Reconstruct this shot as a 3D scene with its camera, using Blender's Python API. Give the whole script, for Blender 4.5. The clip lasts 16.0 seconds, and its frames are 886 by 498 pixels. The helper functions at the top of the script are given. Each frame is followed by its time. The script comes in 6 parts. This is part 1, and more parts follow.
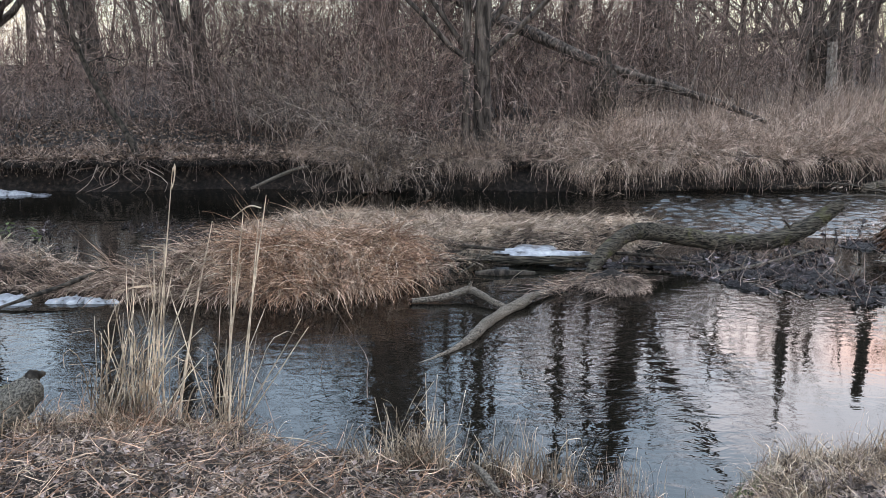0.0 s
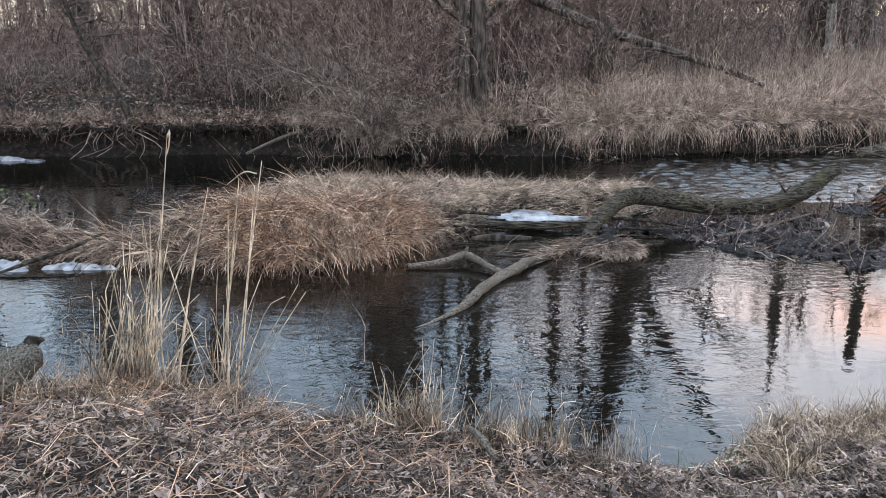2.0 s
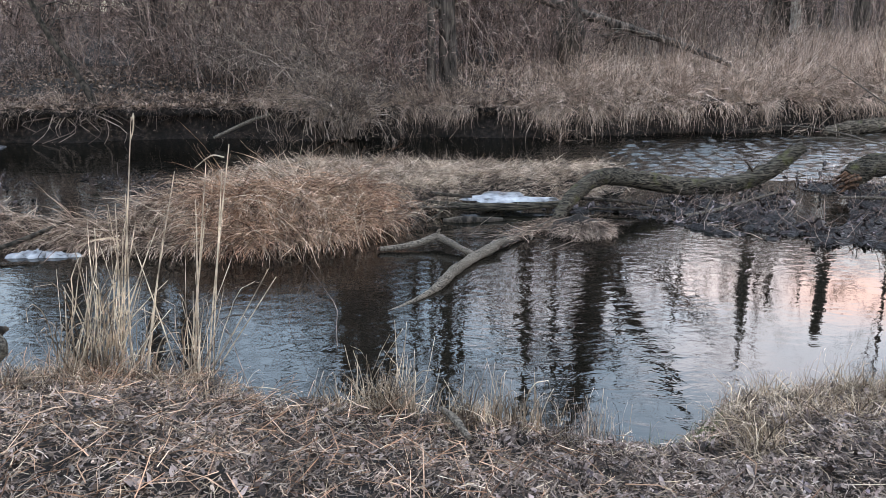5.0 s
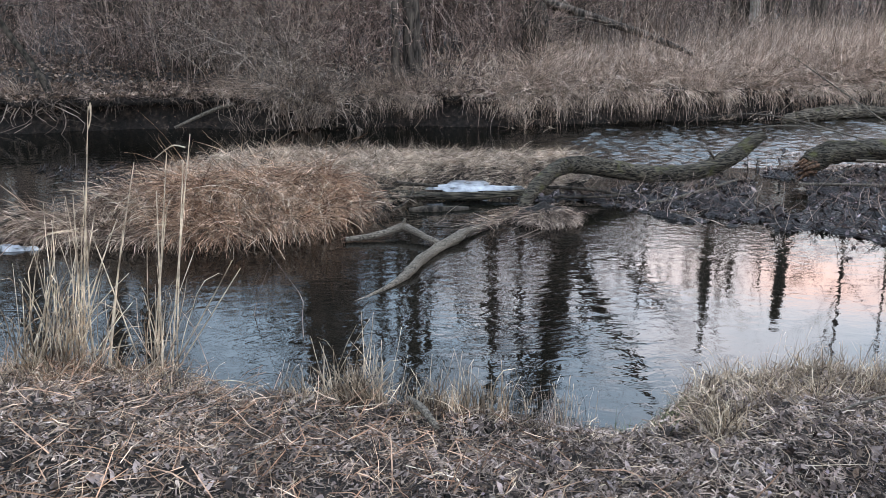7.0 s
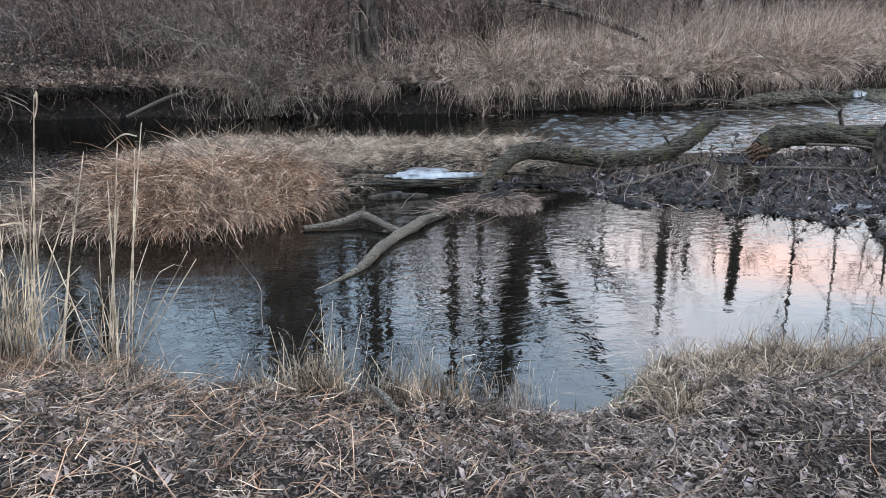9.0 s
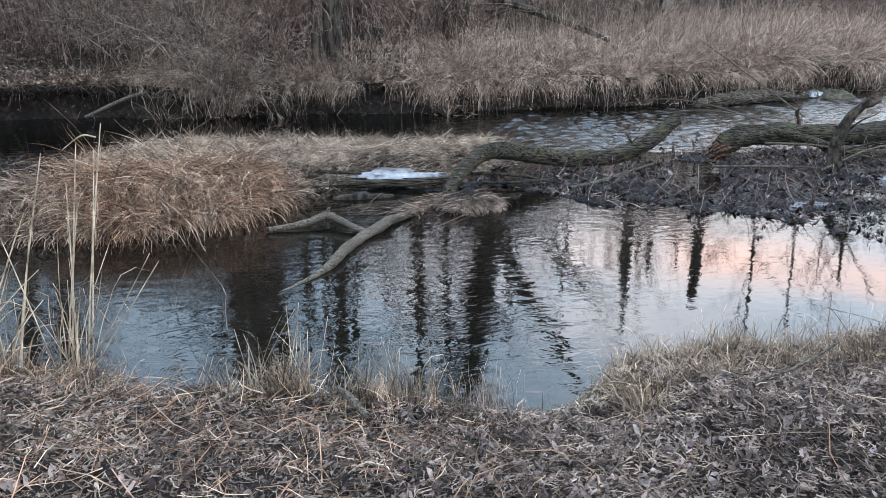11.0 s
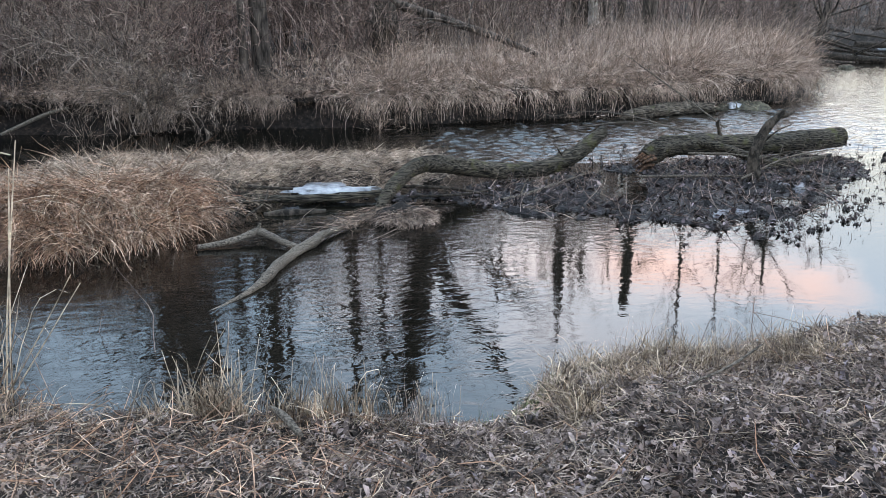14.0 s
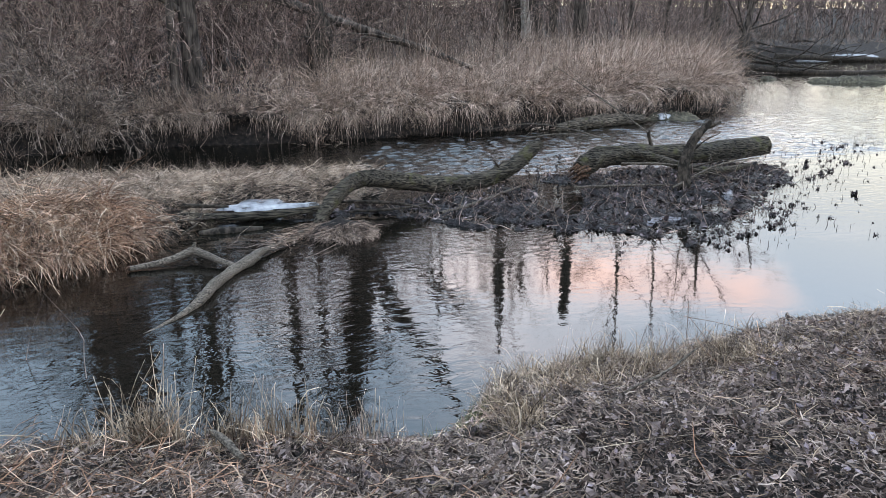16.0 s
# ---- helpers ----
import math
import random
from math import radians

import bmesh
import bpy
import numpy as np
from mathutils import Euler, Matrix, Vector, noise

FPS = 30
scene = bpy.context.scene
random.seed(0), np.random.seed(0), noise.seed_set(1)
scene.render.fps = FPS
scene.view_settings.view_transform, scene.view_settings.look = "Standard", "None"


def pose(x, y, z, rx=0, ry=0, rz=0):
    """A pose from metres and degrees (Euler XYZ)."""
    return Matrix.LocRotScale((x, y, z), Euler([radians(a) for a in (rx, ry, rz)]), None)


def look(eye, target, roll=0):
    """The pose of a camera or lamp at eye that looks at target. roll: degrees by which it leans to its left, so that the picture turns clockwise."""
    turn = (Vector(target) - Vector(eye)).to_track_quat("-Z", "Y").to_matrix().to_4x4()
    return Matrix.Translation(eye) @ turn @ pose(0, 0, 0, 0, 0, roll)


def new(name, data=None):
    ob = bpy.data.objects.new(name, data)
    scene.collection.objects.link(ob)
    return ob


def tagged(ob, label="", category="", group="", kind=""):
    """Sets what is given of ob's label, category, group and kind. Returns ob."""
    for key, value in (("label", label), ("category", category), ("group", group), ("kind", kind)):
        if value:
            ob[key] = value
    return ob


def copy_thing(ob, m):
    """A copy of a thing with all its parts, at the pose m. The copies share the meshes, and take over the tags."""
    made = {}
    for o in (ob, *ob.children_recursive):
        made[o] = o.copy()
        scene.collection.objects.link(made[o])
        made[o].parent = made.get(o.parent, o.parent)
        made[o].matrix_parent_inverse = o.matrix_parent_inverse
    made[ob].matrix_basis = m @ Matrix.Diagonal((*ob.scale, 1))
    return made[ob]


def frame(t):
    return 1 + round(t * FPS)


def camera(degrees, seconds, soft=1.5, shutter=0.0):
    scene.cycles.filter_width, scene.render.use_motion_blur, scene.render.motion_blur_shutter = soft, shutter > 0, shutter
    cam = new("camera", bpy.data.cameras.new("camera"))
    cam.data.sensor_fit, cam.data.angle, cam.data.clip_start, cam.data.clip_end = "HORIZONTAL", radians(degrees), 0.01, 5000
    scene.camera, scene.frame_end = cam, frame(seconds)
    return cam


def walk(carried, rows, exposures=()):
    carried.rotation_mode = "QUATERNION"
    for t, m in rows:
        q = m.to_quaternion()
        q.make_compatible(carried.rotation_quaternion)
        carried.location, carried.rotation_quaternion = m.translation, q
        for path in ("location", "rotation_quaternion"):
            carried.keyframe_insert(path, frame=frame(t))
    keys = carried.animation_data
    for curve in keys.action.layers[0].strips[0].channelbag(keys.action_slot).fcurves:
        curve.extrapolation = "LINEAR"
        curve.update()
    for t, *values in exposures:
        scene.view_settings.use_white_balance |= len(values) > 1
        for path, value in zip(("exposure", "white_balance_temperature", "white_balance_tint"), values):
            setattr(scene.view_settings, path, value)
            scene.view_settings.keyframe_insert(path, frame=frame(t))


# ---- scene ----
# The camera is held 2.2 m over the water by someone standing on the near bank, and pans to the right.
cam = camera(58.9, 16.0, soft=0.45)
TURNS = [  # seconds, yaw, tilt, roll, drift of the hand in x, y, z
    (0, 0.03, -13.16, 0.06, -0.009, -0.019, 0.011), (0.5, 0.07, -13.94, 0.03, -0.01, -0.018, 0.009), (1, 0.14, -14.58, 0.03, -0.01, -0.02, 0.012),
    (1.5, 0.24, -15.19, 0.04, -0.012, -0.021, 0.012), (2, 0.32, -15.71, -0.01, -0.01, -0.026, 0.015), (2.5, 0.42, -16.07, -0.01, -0.011, -0.025, 0.012),
    (3, 0.54, -16.4, -0.01, -0.012, -0.023, 0.009), (3.5, 0.7, -16.66, -0.09, -0.011, -0.019, 0.007), (6, 3.76, -17.17, -0.09, -0.006, -0.011, 0.005),
    (6.5, 4.27, -17.42, -0.01, -0.006, -0.007, 0.004), (7, 5.02, -17.74, 0, -0.005, -0.003, 0.003), (7.5, 5.65, -17.93, -0.09, -0.004, -0.003, 0.005),
    (8, 6.44, -18.22, -0.03, -0.002, -0, 0.001), (8.5, 7.27, -18.47, 0.02, 0, 0, 0), (9, 8.06, -18.64, 0.1, 0.002, 0.002, -0.003),
    (9.5, 8.77, -18.67, 0.19, 0.001, 0.005, -0.003), (12, 12.05, -18.54, 0.52, 0.005, 0.006, -0.002), (12.5, 12.78, -18.43, 0.53, 0.008, 0.006, -0.005),
    (13, 13.4, -18.27, 0.58, 0.009, 0.009, -0.003), (13.5, 14.3, -18.04, 0.62, 0.011, 0.008, -0.003), (14, 15.64, -17.6, 0.69, 0.015, 0.012, -0.007),
    (14.5, 16.79, -17.23, 0.65, 0.016, 0.012, -0.008), (15, 17.75, -16.94, 0.58, 0.019, 0.014, -0.009), (15.5, 18.83, -16.7, 0.48, 0.021, 0.015, -0.012),
    (16, 20.17, -16.54, 0.52, 0.022, 0.016, -0.01)]
EYE = 2.2


def aim(yaw, tilt, roll, dx, dy, dz):
    return pose(dx, dy, EYE + dz, 0, 0, -yaw) @ pose(0, 0, 0, 90 + tilt) @ pose(0, 0, 0, 0, 0, roll)


walk(cam, [(t, aim(*turn)) for t, *turn in TURNS], exposures=[(0.0, -0.07, 6850, 19), (3.0, 0.02, 6850, 19), (7.5, 0.02, 6650, 17), (12.5, 0.0, 6500, 14.5), (16.0, -0.13, 6600, 17)])

# ---- light: a clear dusk sky with thin lit cloud, the sun just down behind the far wood ----
SUN_AZ, SUN_EL = 64.0, 8.0
world = bpy.data.worlds.new("dusk")
scene.world = world
world.use_nodes = True
wn, wl = world.node_tree.nodes, world.node_tree.links
wn.clear()
sky = wn.new("ShaderNodeTexSky")
sky.sky_type, sky.sun_disc = "NISHITA", False
sky.sun_elevation, sky.sun_rotation = radians(SUN_EL), radians(SUN_AZ)
sky.air_density, sky.dust_density, sky.ozone_density = 1.0, 0.3, 2.5
coord = wn.new("ShaderNodeTexCoord")
stretch = wn.new("ShaderNodeMapping")
stretch.inputs["Scale"].default_value = (1.6, 1.6, 4.5)
stretch.inputs["Location"].default_value = (0.35, 0.2, 0.4)
cloud = wn.new("ShaderNodeTexNoise")
cloud.inputs["Scale"].default_value = 1.5
cloud.inputs["Detail"].default_value = 5
cloud.inputs["Roughness"].default_value = 0.55
band = wn.new("ShaderNodeValToRGB")
band.color_ramp.elements[0].position, band.color_ramp.elements[1].position = 0.50, 0.68
sep = wn.new("ShaderNodeSeparateXYZ")
tint = wn.new("ShaderNodeValToRGB")          # cloud lit from below, low to high
tint.color_ramp.elements[0].position, tint.color_ramp.elements[0].color = 0.06, (0.68, 0.62, 0.53, 1)
tint.color_ramp.elements[1].position, tint.color_ramp.elements[1].color = 0.6, (0.72, 0.80, 0.90, 1)
mid = tint.color_ramp.elements.new(0.38)
mid.color = (0.82, 0.84, 0.88, 1)
PEACH_AZ = 36.5
sunset = wn.new("ShaderNodeVectorMath")      # a low bank of cloud, orange over one stretch of the horizon, faint pink elsewhere
sunset.operation = "DOT_PRODUCT"
sunset.inputs[1].default_value = (math.sin(radians(PEACH_AZ)) * 0.95, math.cos(radians(PEACH_AZ)) * 0.95, 0.33)
toward = wn.new("ShaderNodeValToRGB")
toward.color_ramp.interpolation = "EASE"
toward.color_ramp.elements[0].position, toward.color_ramp.elements[0].color = 0.991, (0.14, 0.14, 0.14, 1)
toward.color_ramp.elements[1].position, toward.color_ramp.elements[1].color = 0.9985, (0.55, 0.55, 0.55, 1)
belt = wn.new("ShaderNodeValToRGB")
belt.color_ramp.interpolation = "EASE"
belt.color_ramp.elements[0].position, belt.color_ramp.elements[0].color = 0.2, (0, 0, 0, 1)
belt.color_ramp.elements[1].position, belt.color_ramp.elements[1].color = 0.352, (0, 0, 0, 1)
for where, v in ((0.27, 0.4), (0.3, 1), (0.318, 1)):
    belt.color_ramp.elements.new(where).color = (v, v, v, 1)
near_sun = wn.new("ShaderNodeMath")
near_sun.operation = "MULTIPLY"
warm = wn.new("ShaderNodeMixRGB")
warm.inputs[2].default_value = (1.1, 0.66, 0.5, 1)
wl.new(coord.outputs["Generated"], sunset.inputs[0])
wl.new(sunset.outputs["Value"], toward.inputs[0])
wl.new(sep.outputs["Z"], belt.inputs[0])
wl.new(toward.outputs[0], near_sun.inputs[0])
wl.new(belt.outputs[0], near_sun.inputs[1])
wl.new(near_sun.outputs[0], warm.inputs[0])
wl.new(tint.outputs[0], warm.inputs[1])
lift = wn.new("ShaderNodeMixRGB")
lift.blend_type, lift.inputs[0].default_value = "MULTIPLY", 1.0
CLOUD, SKY = 2.8, 0.15
lift.inputs[2].default_value = (CLOUD, CLOUD, CLOUD, 1)
veil = wn.new("ShaderNodeMixRGB")            # a thin even veil over the whole sky
veil.inputs[0].default_value = 0.5
scale_sky = wn.new("ShaderNodeMixRGB")
scale_sky.blend_type, scale_sky.inputs[0].default_value = "MULTIPLY", 1.0
scale_sky.inputs[2].default_value = (SKY, SKY, SKY, 1)
both = wn.new("ShaderNodeMixRGB")
bg = wn.new("ShaderNodeBackground")
wout = wn.new("ShaderNodeOutputWorld")
wl.new(coord.outputs["Generated"], stretch.inputs["Vector"])
wl.new(stretch.outputs[0], cloud.inputs["Vector"])
thicker = wn.new("ShaderNodeMath")           # more cloud towards the sunset
thicker.operation = "MULTIPLY_ADD"
thicker.inputs[1].default_value = 0.12
wl.new(near_sun.outputs[0], thicker.inputs[0])
wl.new(cloud.outputs["Fac"], thicker.inputs[2])
wl.new(thicker.outputs[0], band.inputs[0])
wl.new(coord.outputs["Generated"], sep.inputs[0])
wl.new(sep.outputs["Z"], tint.inputs[0])
wl.new(warm.outputs[0], lift.inputs[1])
wl.new(sky.outputs[0], scale_sky.inputs[1])
wl.new(scale_sky.outputs[0], veil.inputs[1])
glow = wn.new("ShaderNodeVectorMath")        # the cream light low over the sunset
glow.operation = "DOT_PRODUCT"
glow.inputs[1].default_value = (math.sin(radians(SUN_AZ)), math.cos(radians(SUN_AZ)), 0.0)
glow_fall = wn.new("ShaderNodeValToRGB")
glow_fall.color_ramp.elements[0].position, glow_fall.color_ramp.elements[1].position = 0.6, 0.97
glow_fall.color_ramp.elements[1].color = (0.3, 0.3, 0.3, 1)
glow_fall.color_ramp.elements.new(0.8).color = (1, 1, 1, 1)
haze = wn.new("ShaderNodeMixRGB")
cream = wn.new("ShaderNodeMixRGB")           # paler and dimmer away from the sunset
cream.inputs[1].default_value = (1.34, 1.28, 0.98, 1)
cream.inputs[2].default_value = (1.3, 1.15, 0.79, 1)
wl.new(cream.outputs[0], haze.inputs[2])
wl.new(glow_fall.outputs[0], cream.inputs[0])
wl.new(coord.outputs["Generated"], glow.inputs[0])
wl.new(glow.outputs["Value"], glow_fall.inputs[0])
low = wn.new("ShaderNodeValToRGB")           # and cream all along the horizon
low.color_ramp.elements[0].position, low.color_ramp.elements[0].color = 0.18, (0.9, 0.9, 0.9, 1)
low.color_ramp.elements[1].position, low.color_ramp.elements[1].color = 0.33, (0, 0, 0, 1)
high = wn.new("ShaderNodeMixRGB")            # the high sky, paler over the sunset
high.inputs[1].default_value = (1.72, 2.38, 2.92, 1)
high.inputs[2].default_value = (2.78, 3.2, 3.5, 1)
wl.new(sep.outputs["Z"], low.inputs[0])
wl.new(glow_fall.outputs[0], high.inputs[0])
wl.new(high.outputs[0], haze.inputs[1])
wl.new(low.outputs[0], haze.inputs[0])
wl.new(haze.outputs[0], veil.inputs[2])
wl.new(veil.outputs[0], both.inputs[1])
wl.new(lift.outputs[0], both.inputs[2])
wl.new(band.outputs[0], both.inputs[0])
wl.new(both.outputs[0], bg.inputs["Color"])
bg.inputs["Strength"].default_value = 1.8
wl.new(bg.outputs[0], wout.inputs[0])

sun_data = bpy.data.lights.new("sun", "SUN")
sun_data.energy, sun_data.angle, sun_data.color = 0.5, radians(12), (1.0, 0.82, 0.68)
sun = new("sun", sun_data)
az, el = radians(SUN_AZ), radians(SUN_EL)
sun.matrix_world = look((0, 0, 30), (-math.sin(az) * 30 * math.cos(el), -math.cos(az) * 30 * math.cos(el), 30 - 30 * math.sin(el)))


# ---- materials ----
def nodes_of(name, rough=0.85, spec=0.3):
    m = bpy.data.materials.new(name)
    m.use_nodes = True
    n, l = m.node_tree.nodes, m.node_tree.links
    b = n["Principled BSDF"]
    b.inputs["Roughness"].default_value = rough
    b.inputs["Specular IOR Level"].default_value = spec
    return m, n, l, b


def ramp_node(n, stops):
    r = n.new("ShaderNodeValToRGB")
    e = r.color_ramp.elements
    e[0].position, e[0].color = stops[0][0], (*stops[0][1], 1)
    e[1].position, e[1].color = stops[-1][0], (*stops[-1][1], 1)
    for p, c in stops[1:-1]:
        e.new(p).color = (*c, 1)
    return r


def noise_node(n, l, scale, detail=4, stretch_by=(1, 1, 1)):
    c, m, t = n.new("ShaderNodeTexCoord"), n.new("ShaderNodeMapping"), n.new("ShaderNodeTexNoise")
    m.inputs["Scale"].default_value = stretch_by
    t.inputs["Scale"].default_value, t.inputs["Detail"].default_value = scale, detail
    l.new(c.outputs["Object"], m.inputs["Vector"])
    l.new(m.outputs[0], t.inputs["Vector"])
    return t


def relief(n, l, b, height, strength, dist):
    bump = n.new("ShaderNodeBump")
    bump.inputs["Strength"].default_value, bump.inputs["Distance"].default_value = strength, dist
    l.new(height, bump.inputs["Height"])
    l.new(bump.outputs[0], b.inputs["Normal"])


def mat_strands(name, stops, patch=None, rough=0.8):
    """Blades, stems or leaves: each its own shade, slow patches over the whole, and tuft-sized blotches painted for
    shaded gaps and lit tips.
    """
    m, n, l, b = nodes_of(name, rough, 0.25)
    g = n.new("ShaderNodeNewGeometry")
    r = ramp_node(n, stops)
    l.new(g.outputs["Random Per Island"], r.inputs[0])
    t = noise_node(n, l, 0.9, 3)
    p = ramp_node(n, [(0.3, patch or (0.72, 0.7, 0.7)), (0.7, (1.0, 1.0, 1.0))])
    l.new(t.outputs["Fac"], p.inputs[0])
    mul = n.new("ShaderNodeMixRGB")
    mul.blend_type, mul.inputs[0].default_value = "MULTIPLY", 1.0
    l.new(r.outputs[0], mul.inputs[1])
    l.new(p.outputs[0], mul.inputs[2])
    fine = noise_node(n, l, 60, 2)
    fr = ramp_node(n, [(0.3, (0.75, 0.75, 0.75)), (0.7, (1.1, 1.1, 1.1))])
    l.new(fine.outputs["Fac"], fr.inputs[0])
    mul2 = n.new("ShaderNodeMixRGB")
    mul2.blend_type, mul2.inputs[0].default_value = "MULTIPLY", 1.0
    l.new(mul.outputs[0], mul2.inputs[1])
    l.new(fr.outputs[0], mul2.inputs[2])
    # noise in the colour imitates dark gaps and bright tips between tufts
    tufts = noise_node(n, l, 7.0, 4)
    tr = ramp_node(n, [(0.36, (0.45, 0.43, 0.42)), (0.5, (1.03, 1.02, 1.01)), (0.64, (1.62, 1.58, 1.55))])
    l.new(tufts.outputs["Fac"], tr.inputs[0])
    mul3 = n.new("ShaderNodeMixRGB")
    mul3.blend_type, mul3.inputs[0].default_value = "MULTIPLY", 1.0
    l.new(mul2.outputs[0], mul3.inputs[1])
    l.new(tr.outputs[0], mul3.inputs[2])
    l.new(mul3.outputs[0], b.inputs["Base Color"])
    return m


def mat_bark(name, dark, light, moss=None, moss_at=0.55, ridge=18, depth=0.02, along=(1, 1, 0.22)):
    """Furrowed bark, ridges along the stem (its own z), with stains and, if given, moss."""
    m, n, l, b = nodes_of(name, 0.9, 0.2)
    t = noise_node(n, l, ridge, 5, along)
    r = ramp_node(n, [(0.38, dark), (0.64, light)])
    l.new(t.outputs["Fac"], r.inputs[0])
    big = noise_node(n, l, 1.7, 4)
    br = ramp_node(n, [(0.3, (0.62, 0.62, 0.62)), (0.7, (1.1, 1.08, 1.05))])
    l.new(big.outputs["Fac"], br.inputs[0])
    mul = n.new("ShaderNodeMixRGB")
    mul.blend_type, mul.inputs[0].default_value = "MULTIPLY", 1.0
    l.new(r.outputs[0], mul.inputs[1])
    l.new(br.outputs[0], mul.inputs[2])
    col = mul
    if moss:
        mo = noise_node(n, l, 5.0, 6)
        mr = ramp_node(n, [(moss_at, (0, 0, 0)), (moss_at + 0.14, (1, 1, 1))])
        l.new(mo.outputs["Fac"], mr.inputs[0])
        mix = n.new("ShaderNodeMixRGB")
        mix.inputs[2].default_value = (*moss, 1)
        l.new(mr.outputs[0], mix.inputs[0])
        l.new(mul.outputs[0], mix.inputs[1])
        col = mix
    l.new(col.outputs[0], b.inputs["Base Color"])
    relief(n, l, b, t.outputs["Fac"], 0.9, depth)
    return m


def mat_earth(name, stops, scale, rough=0.9, bump=0.04, spec=0.3):
    m, n, l, b = nodes_of(name, rough, spec)
    t = noise_node(n, l, scale, 8)
    big = noise_node(n, l, scale * 0.09, 3)
    r = ramp_node(n, stops)
    l.new(t.outputs["Fac"], r.inputs[0])
    br = ramp_node(n, [(0.3, (0.7, 0.7, 0.72)), (0.7, (1.12, 1.1, 1.06))])
    l.new(big.outputs["Fac"], br.inputs[0])
    mul = n.new("ShaderNodeMixRGB")
    mul.blend_type, mul.inputs[0].default_value = "MULTIPLY", 1.0
    l.new(r.outputs[0], mul.inputs[1])
    l.new(br.outputs[0], mul.inputs[2])
    l.new(mul.outputs[0], b.inputs["Base Color"])
    relief(n, l, b, t.outputs["Fac"], 1.0, bump)
    return m


M_GROUND = mat_earth("soil with rotted leaves", [(0.34, (0.003, 0.0022, 0.0018)), (0.55, (0.015, 0.0102, 0.008)), (0.74, (0.055, 0.039, 0.03))], 14)
M_MUD = mat_earth("wet black mud", [(0.3, (0.004, 0.0035, 0.004)), (0.55, (0.015, 0.012, 0.013)), (0.72, (0.042, 0.034, 0.034))], 22, 0.55, 0.05, 0.22)
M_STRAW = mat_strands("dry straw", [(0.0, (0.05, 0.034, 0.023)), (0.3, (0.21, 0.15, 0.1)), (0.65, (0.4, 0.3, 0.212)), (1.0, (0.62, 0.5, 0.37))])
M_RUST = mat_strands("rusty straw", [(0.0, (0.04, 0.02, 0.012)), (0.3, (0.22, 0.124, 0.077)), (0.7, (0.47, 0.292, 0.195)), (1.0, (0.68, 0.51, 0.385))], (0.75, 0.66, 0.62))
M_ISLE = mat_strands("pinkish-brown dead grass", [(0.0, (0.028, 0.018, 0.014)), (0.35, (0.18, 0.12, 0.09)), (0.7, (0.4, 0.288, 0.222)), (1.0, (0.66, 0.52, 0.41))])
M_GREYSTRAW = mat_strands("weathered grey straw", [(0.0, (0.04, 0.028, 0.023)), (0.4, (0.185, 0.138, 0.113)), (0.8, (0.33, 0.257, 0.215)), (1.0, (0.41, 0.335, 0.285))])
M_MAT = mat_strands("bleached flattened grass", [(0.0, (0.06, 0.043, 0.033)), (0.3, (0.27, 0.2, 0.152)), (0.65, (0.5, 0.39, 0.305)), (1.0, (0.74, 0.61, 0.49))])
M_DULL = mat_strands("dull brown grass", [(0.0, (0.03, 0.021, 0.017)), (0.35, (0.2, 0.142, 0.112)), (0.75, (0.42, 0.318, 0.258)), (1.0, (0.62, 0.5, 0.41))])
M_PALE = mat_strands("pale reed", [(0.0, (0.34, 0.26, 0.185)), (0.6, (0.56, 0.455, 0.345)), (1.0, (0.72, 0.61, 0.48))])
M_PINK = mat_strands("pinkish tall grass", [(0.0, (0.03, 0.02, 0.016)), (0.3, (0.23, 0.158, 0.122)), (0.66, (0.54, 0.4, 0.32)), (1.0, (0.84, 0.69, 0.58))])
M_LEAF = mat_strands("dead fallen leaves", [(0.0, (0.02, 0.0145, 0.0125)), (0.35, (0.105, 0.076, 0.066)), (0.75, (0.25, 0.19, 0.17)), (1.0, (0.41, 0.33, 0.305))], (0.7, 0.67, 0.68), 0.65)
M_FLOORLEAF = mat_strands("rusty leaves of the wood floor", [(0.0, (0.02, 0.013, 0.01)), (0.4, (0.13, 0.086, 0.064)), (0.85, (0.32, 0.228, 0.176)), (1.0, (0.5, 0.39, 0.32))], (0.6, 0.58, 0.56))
# own colour on the near bank; on the mud bar it paints the wet sheen
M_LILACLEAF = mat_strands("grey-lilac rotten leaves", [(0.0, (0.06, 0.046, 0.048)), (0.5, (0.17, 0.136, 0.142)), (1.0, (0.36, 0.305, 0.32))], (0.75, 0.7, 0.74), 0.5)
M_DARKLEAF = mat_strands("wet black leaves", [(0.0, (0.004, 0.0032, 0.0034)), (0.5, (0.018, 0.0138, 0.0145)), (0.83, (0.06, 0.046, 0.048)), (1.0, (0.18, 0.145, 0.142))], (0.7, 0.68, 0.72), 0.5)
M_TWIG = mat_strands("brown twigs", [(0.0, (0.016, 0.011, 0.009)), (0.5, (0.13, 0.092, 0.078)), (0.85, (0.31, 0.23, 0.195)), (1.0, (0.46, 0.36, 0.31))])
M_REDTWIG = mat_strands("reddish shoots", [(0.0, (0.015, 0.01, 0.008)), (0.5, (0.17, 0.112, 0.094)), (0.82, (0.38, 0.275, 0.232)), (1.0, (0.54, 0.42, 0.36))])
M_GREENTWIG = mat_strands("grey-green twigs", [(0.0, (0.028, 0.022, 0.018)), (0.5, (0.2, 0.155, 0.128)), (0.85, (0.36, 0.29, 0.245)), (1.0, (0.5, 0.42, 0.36))])
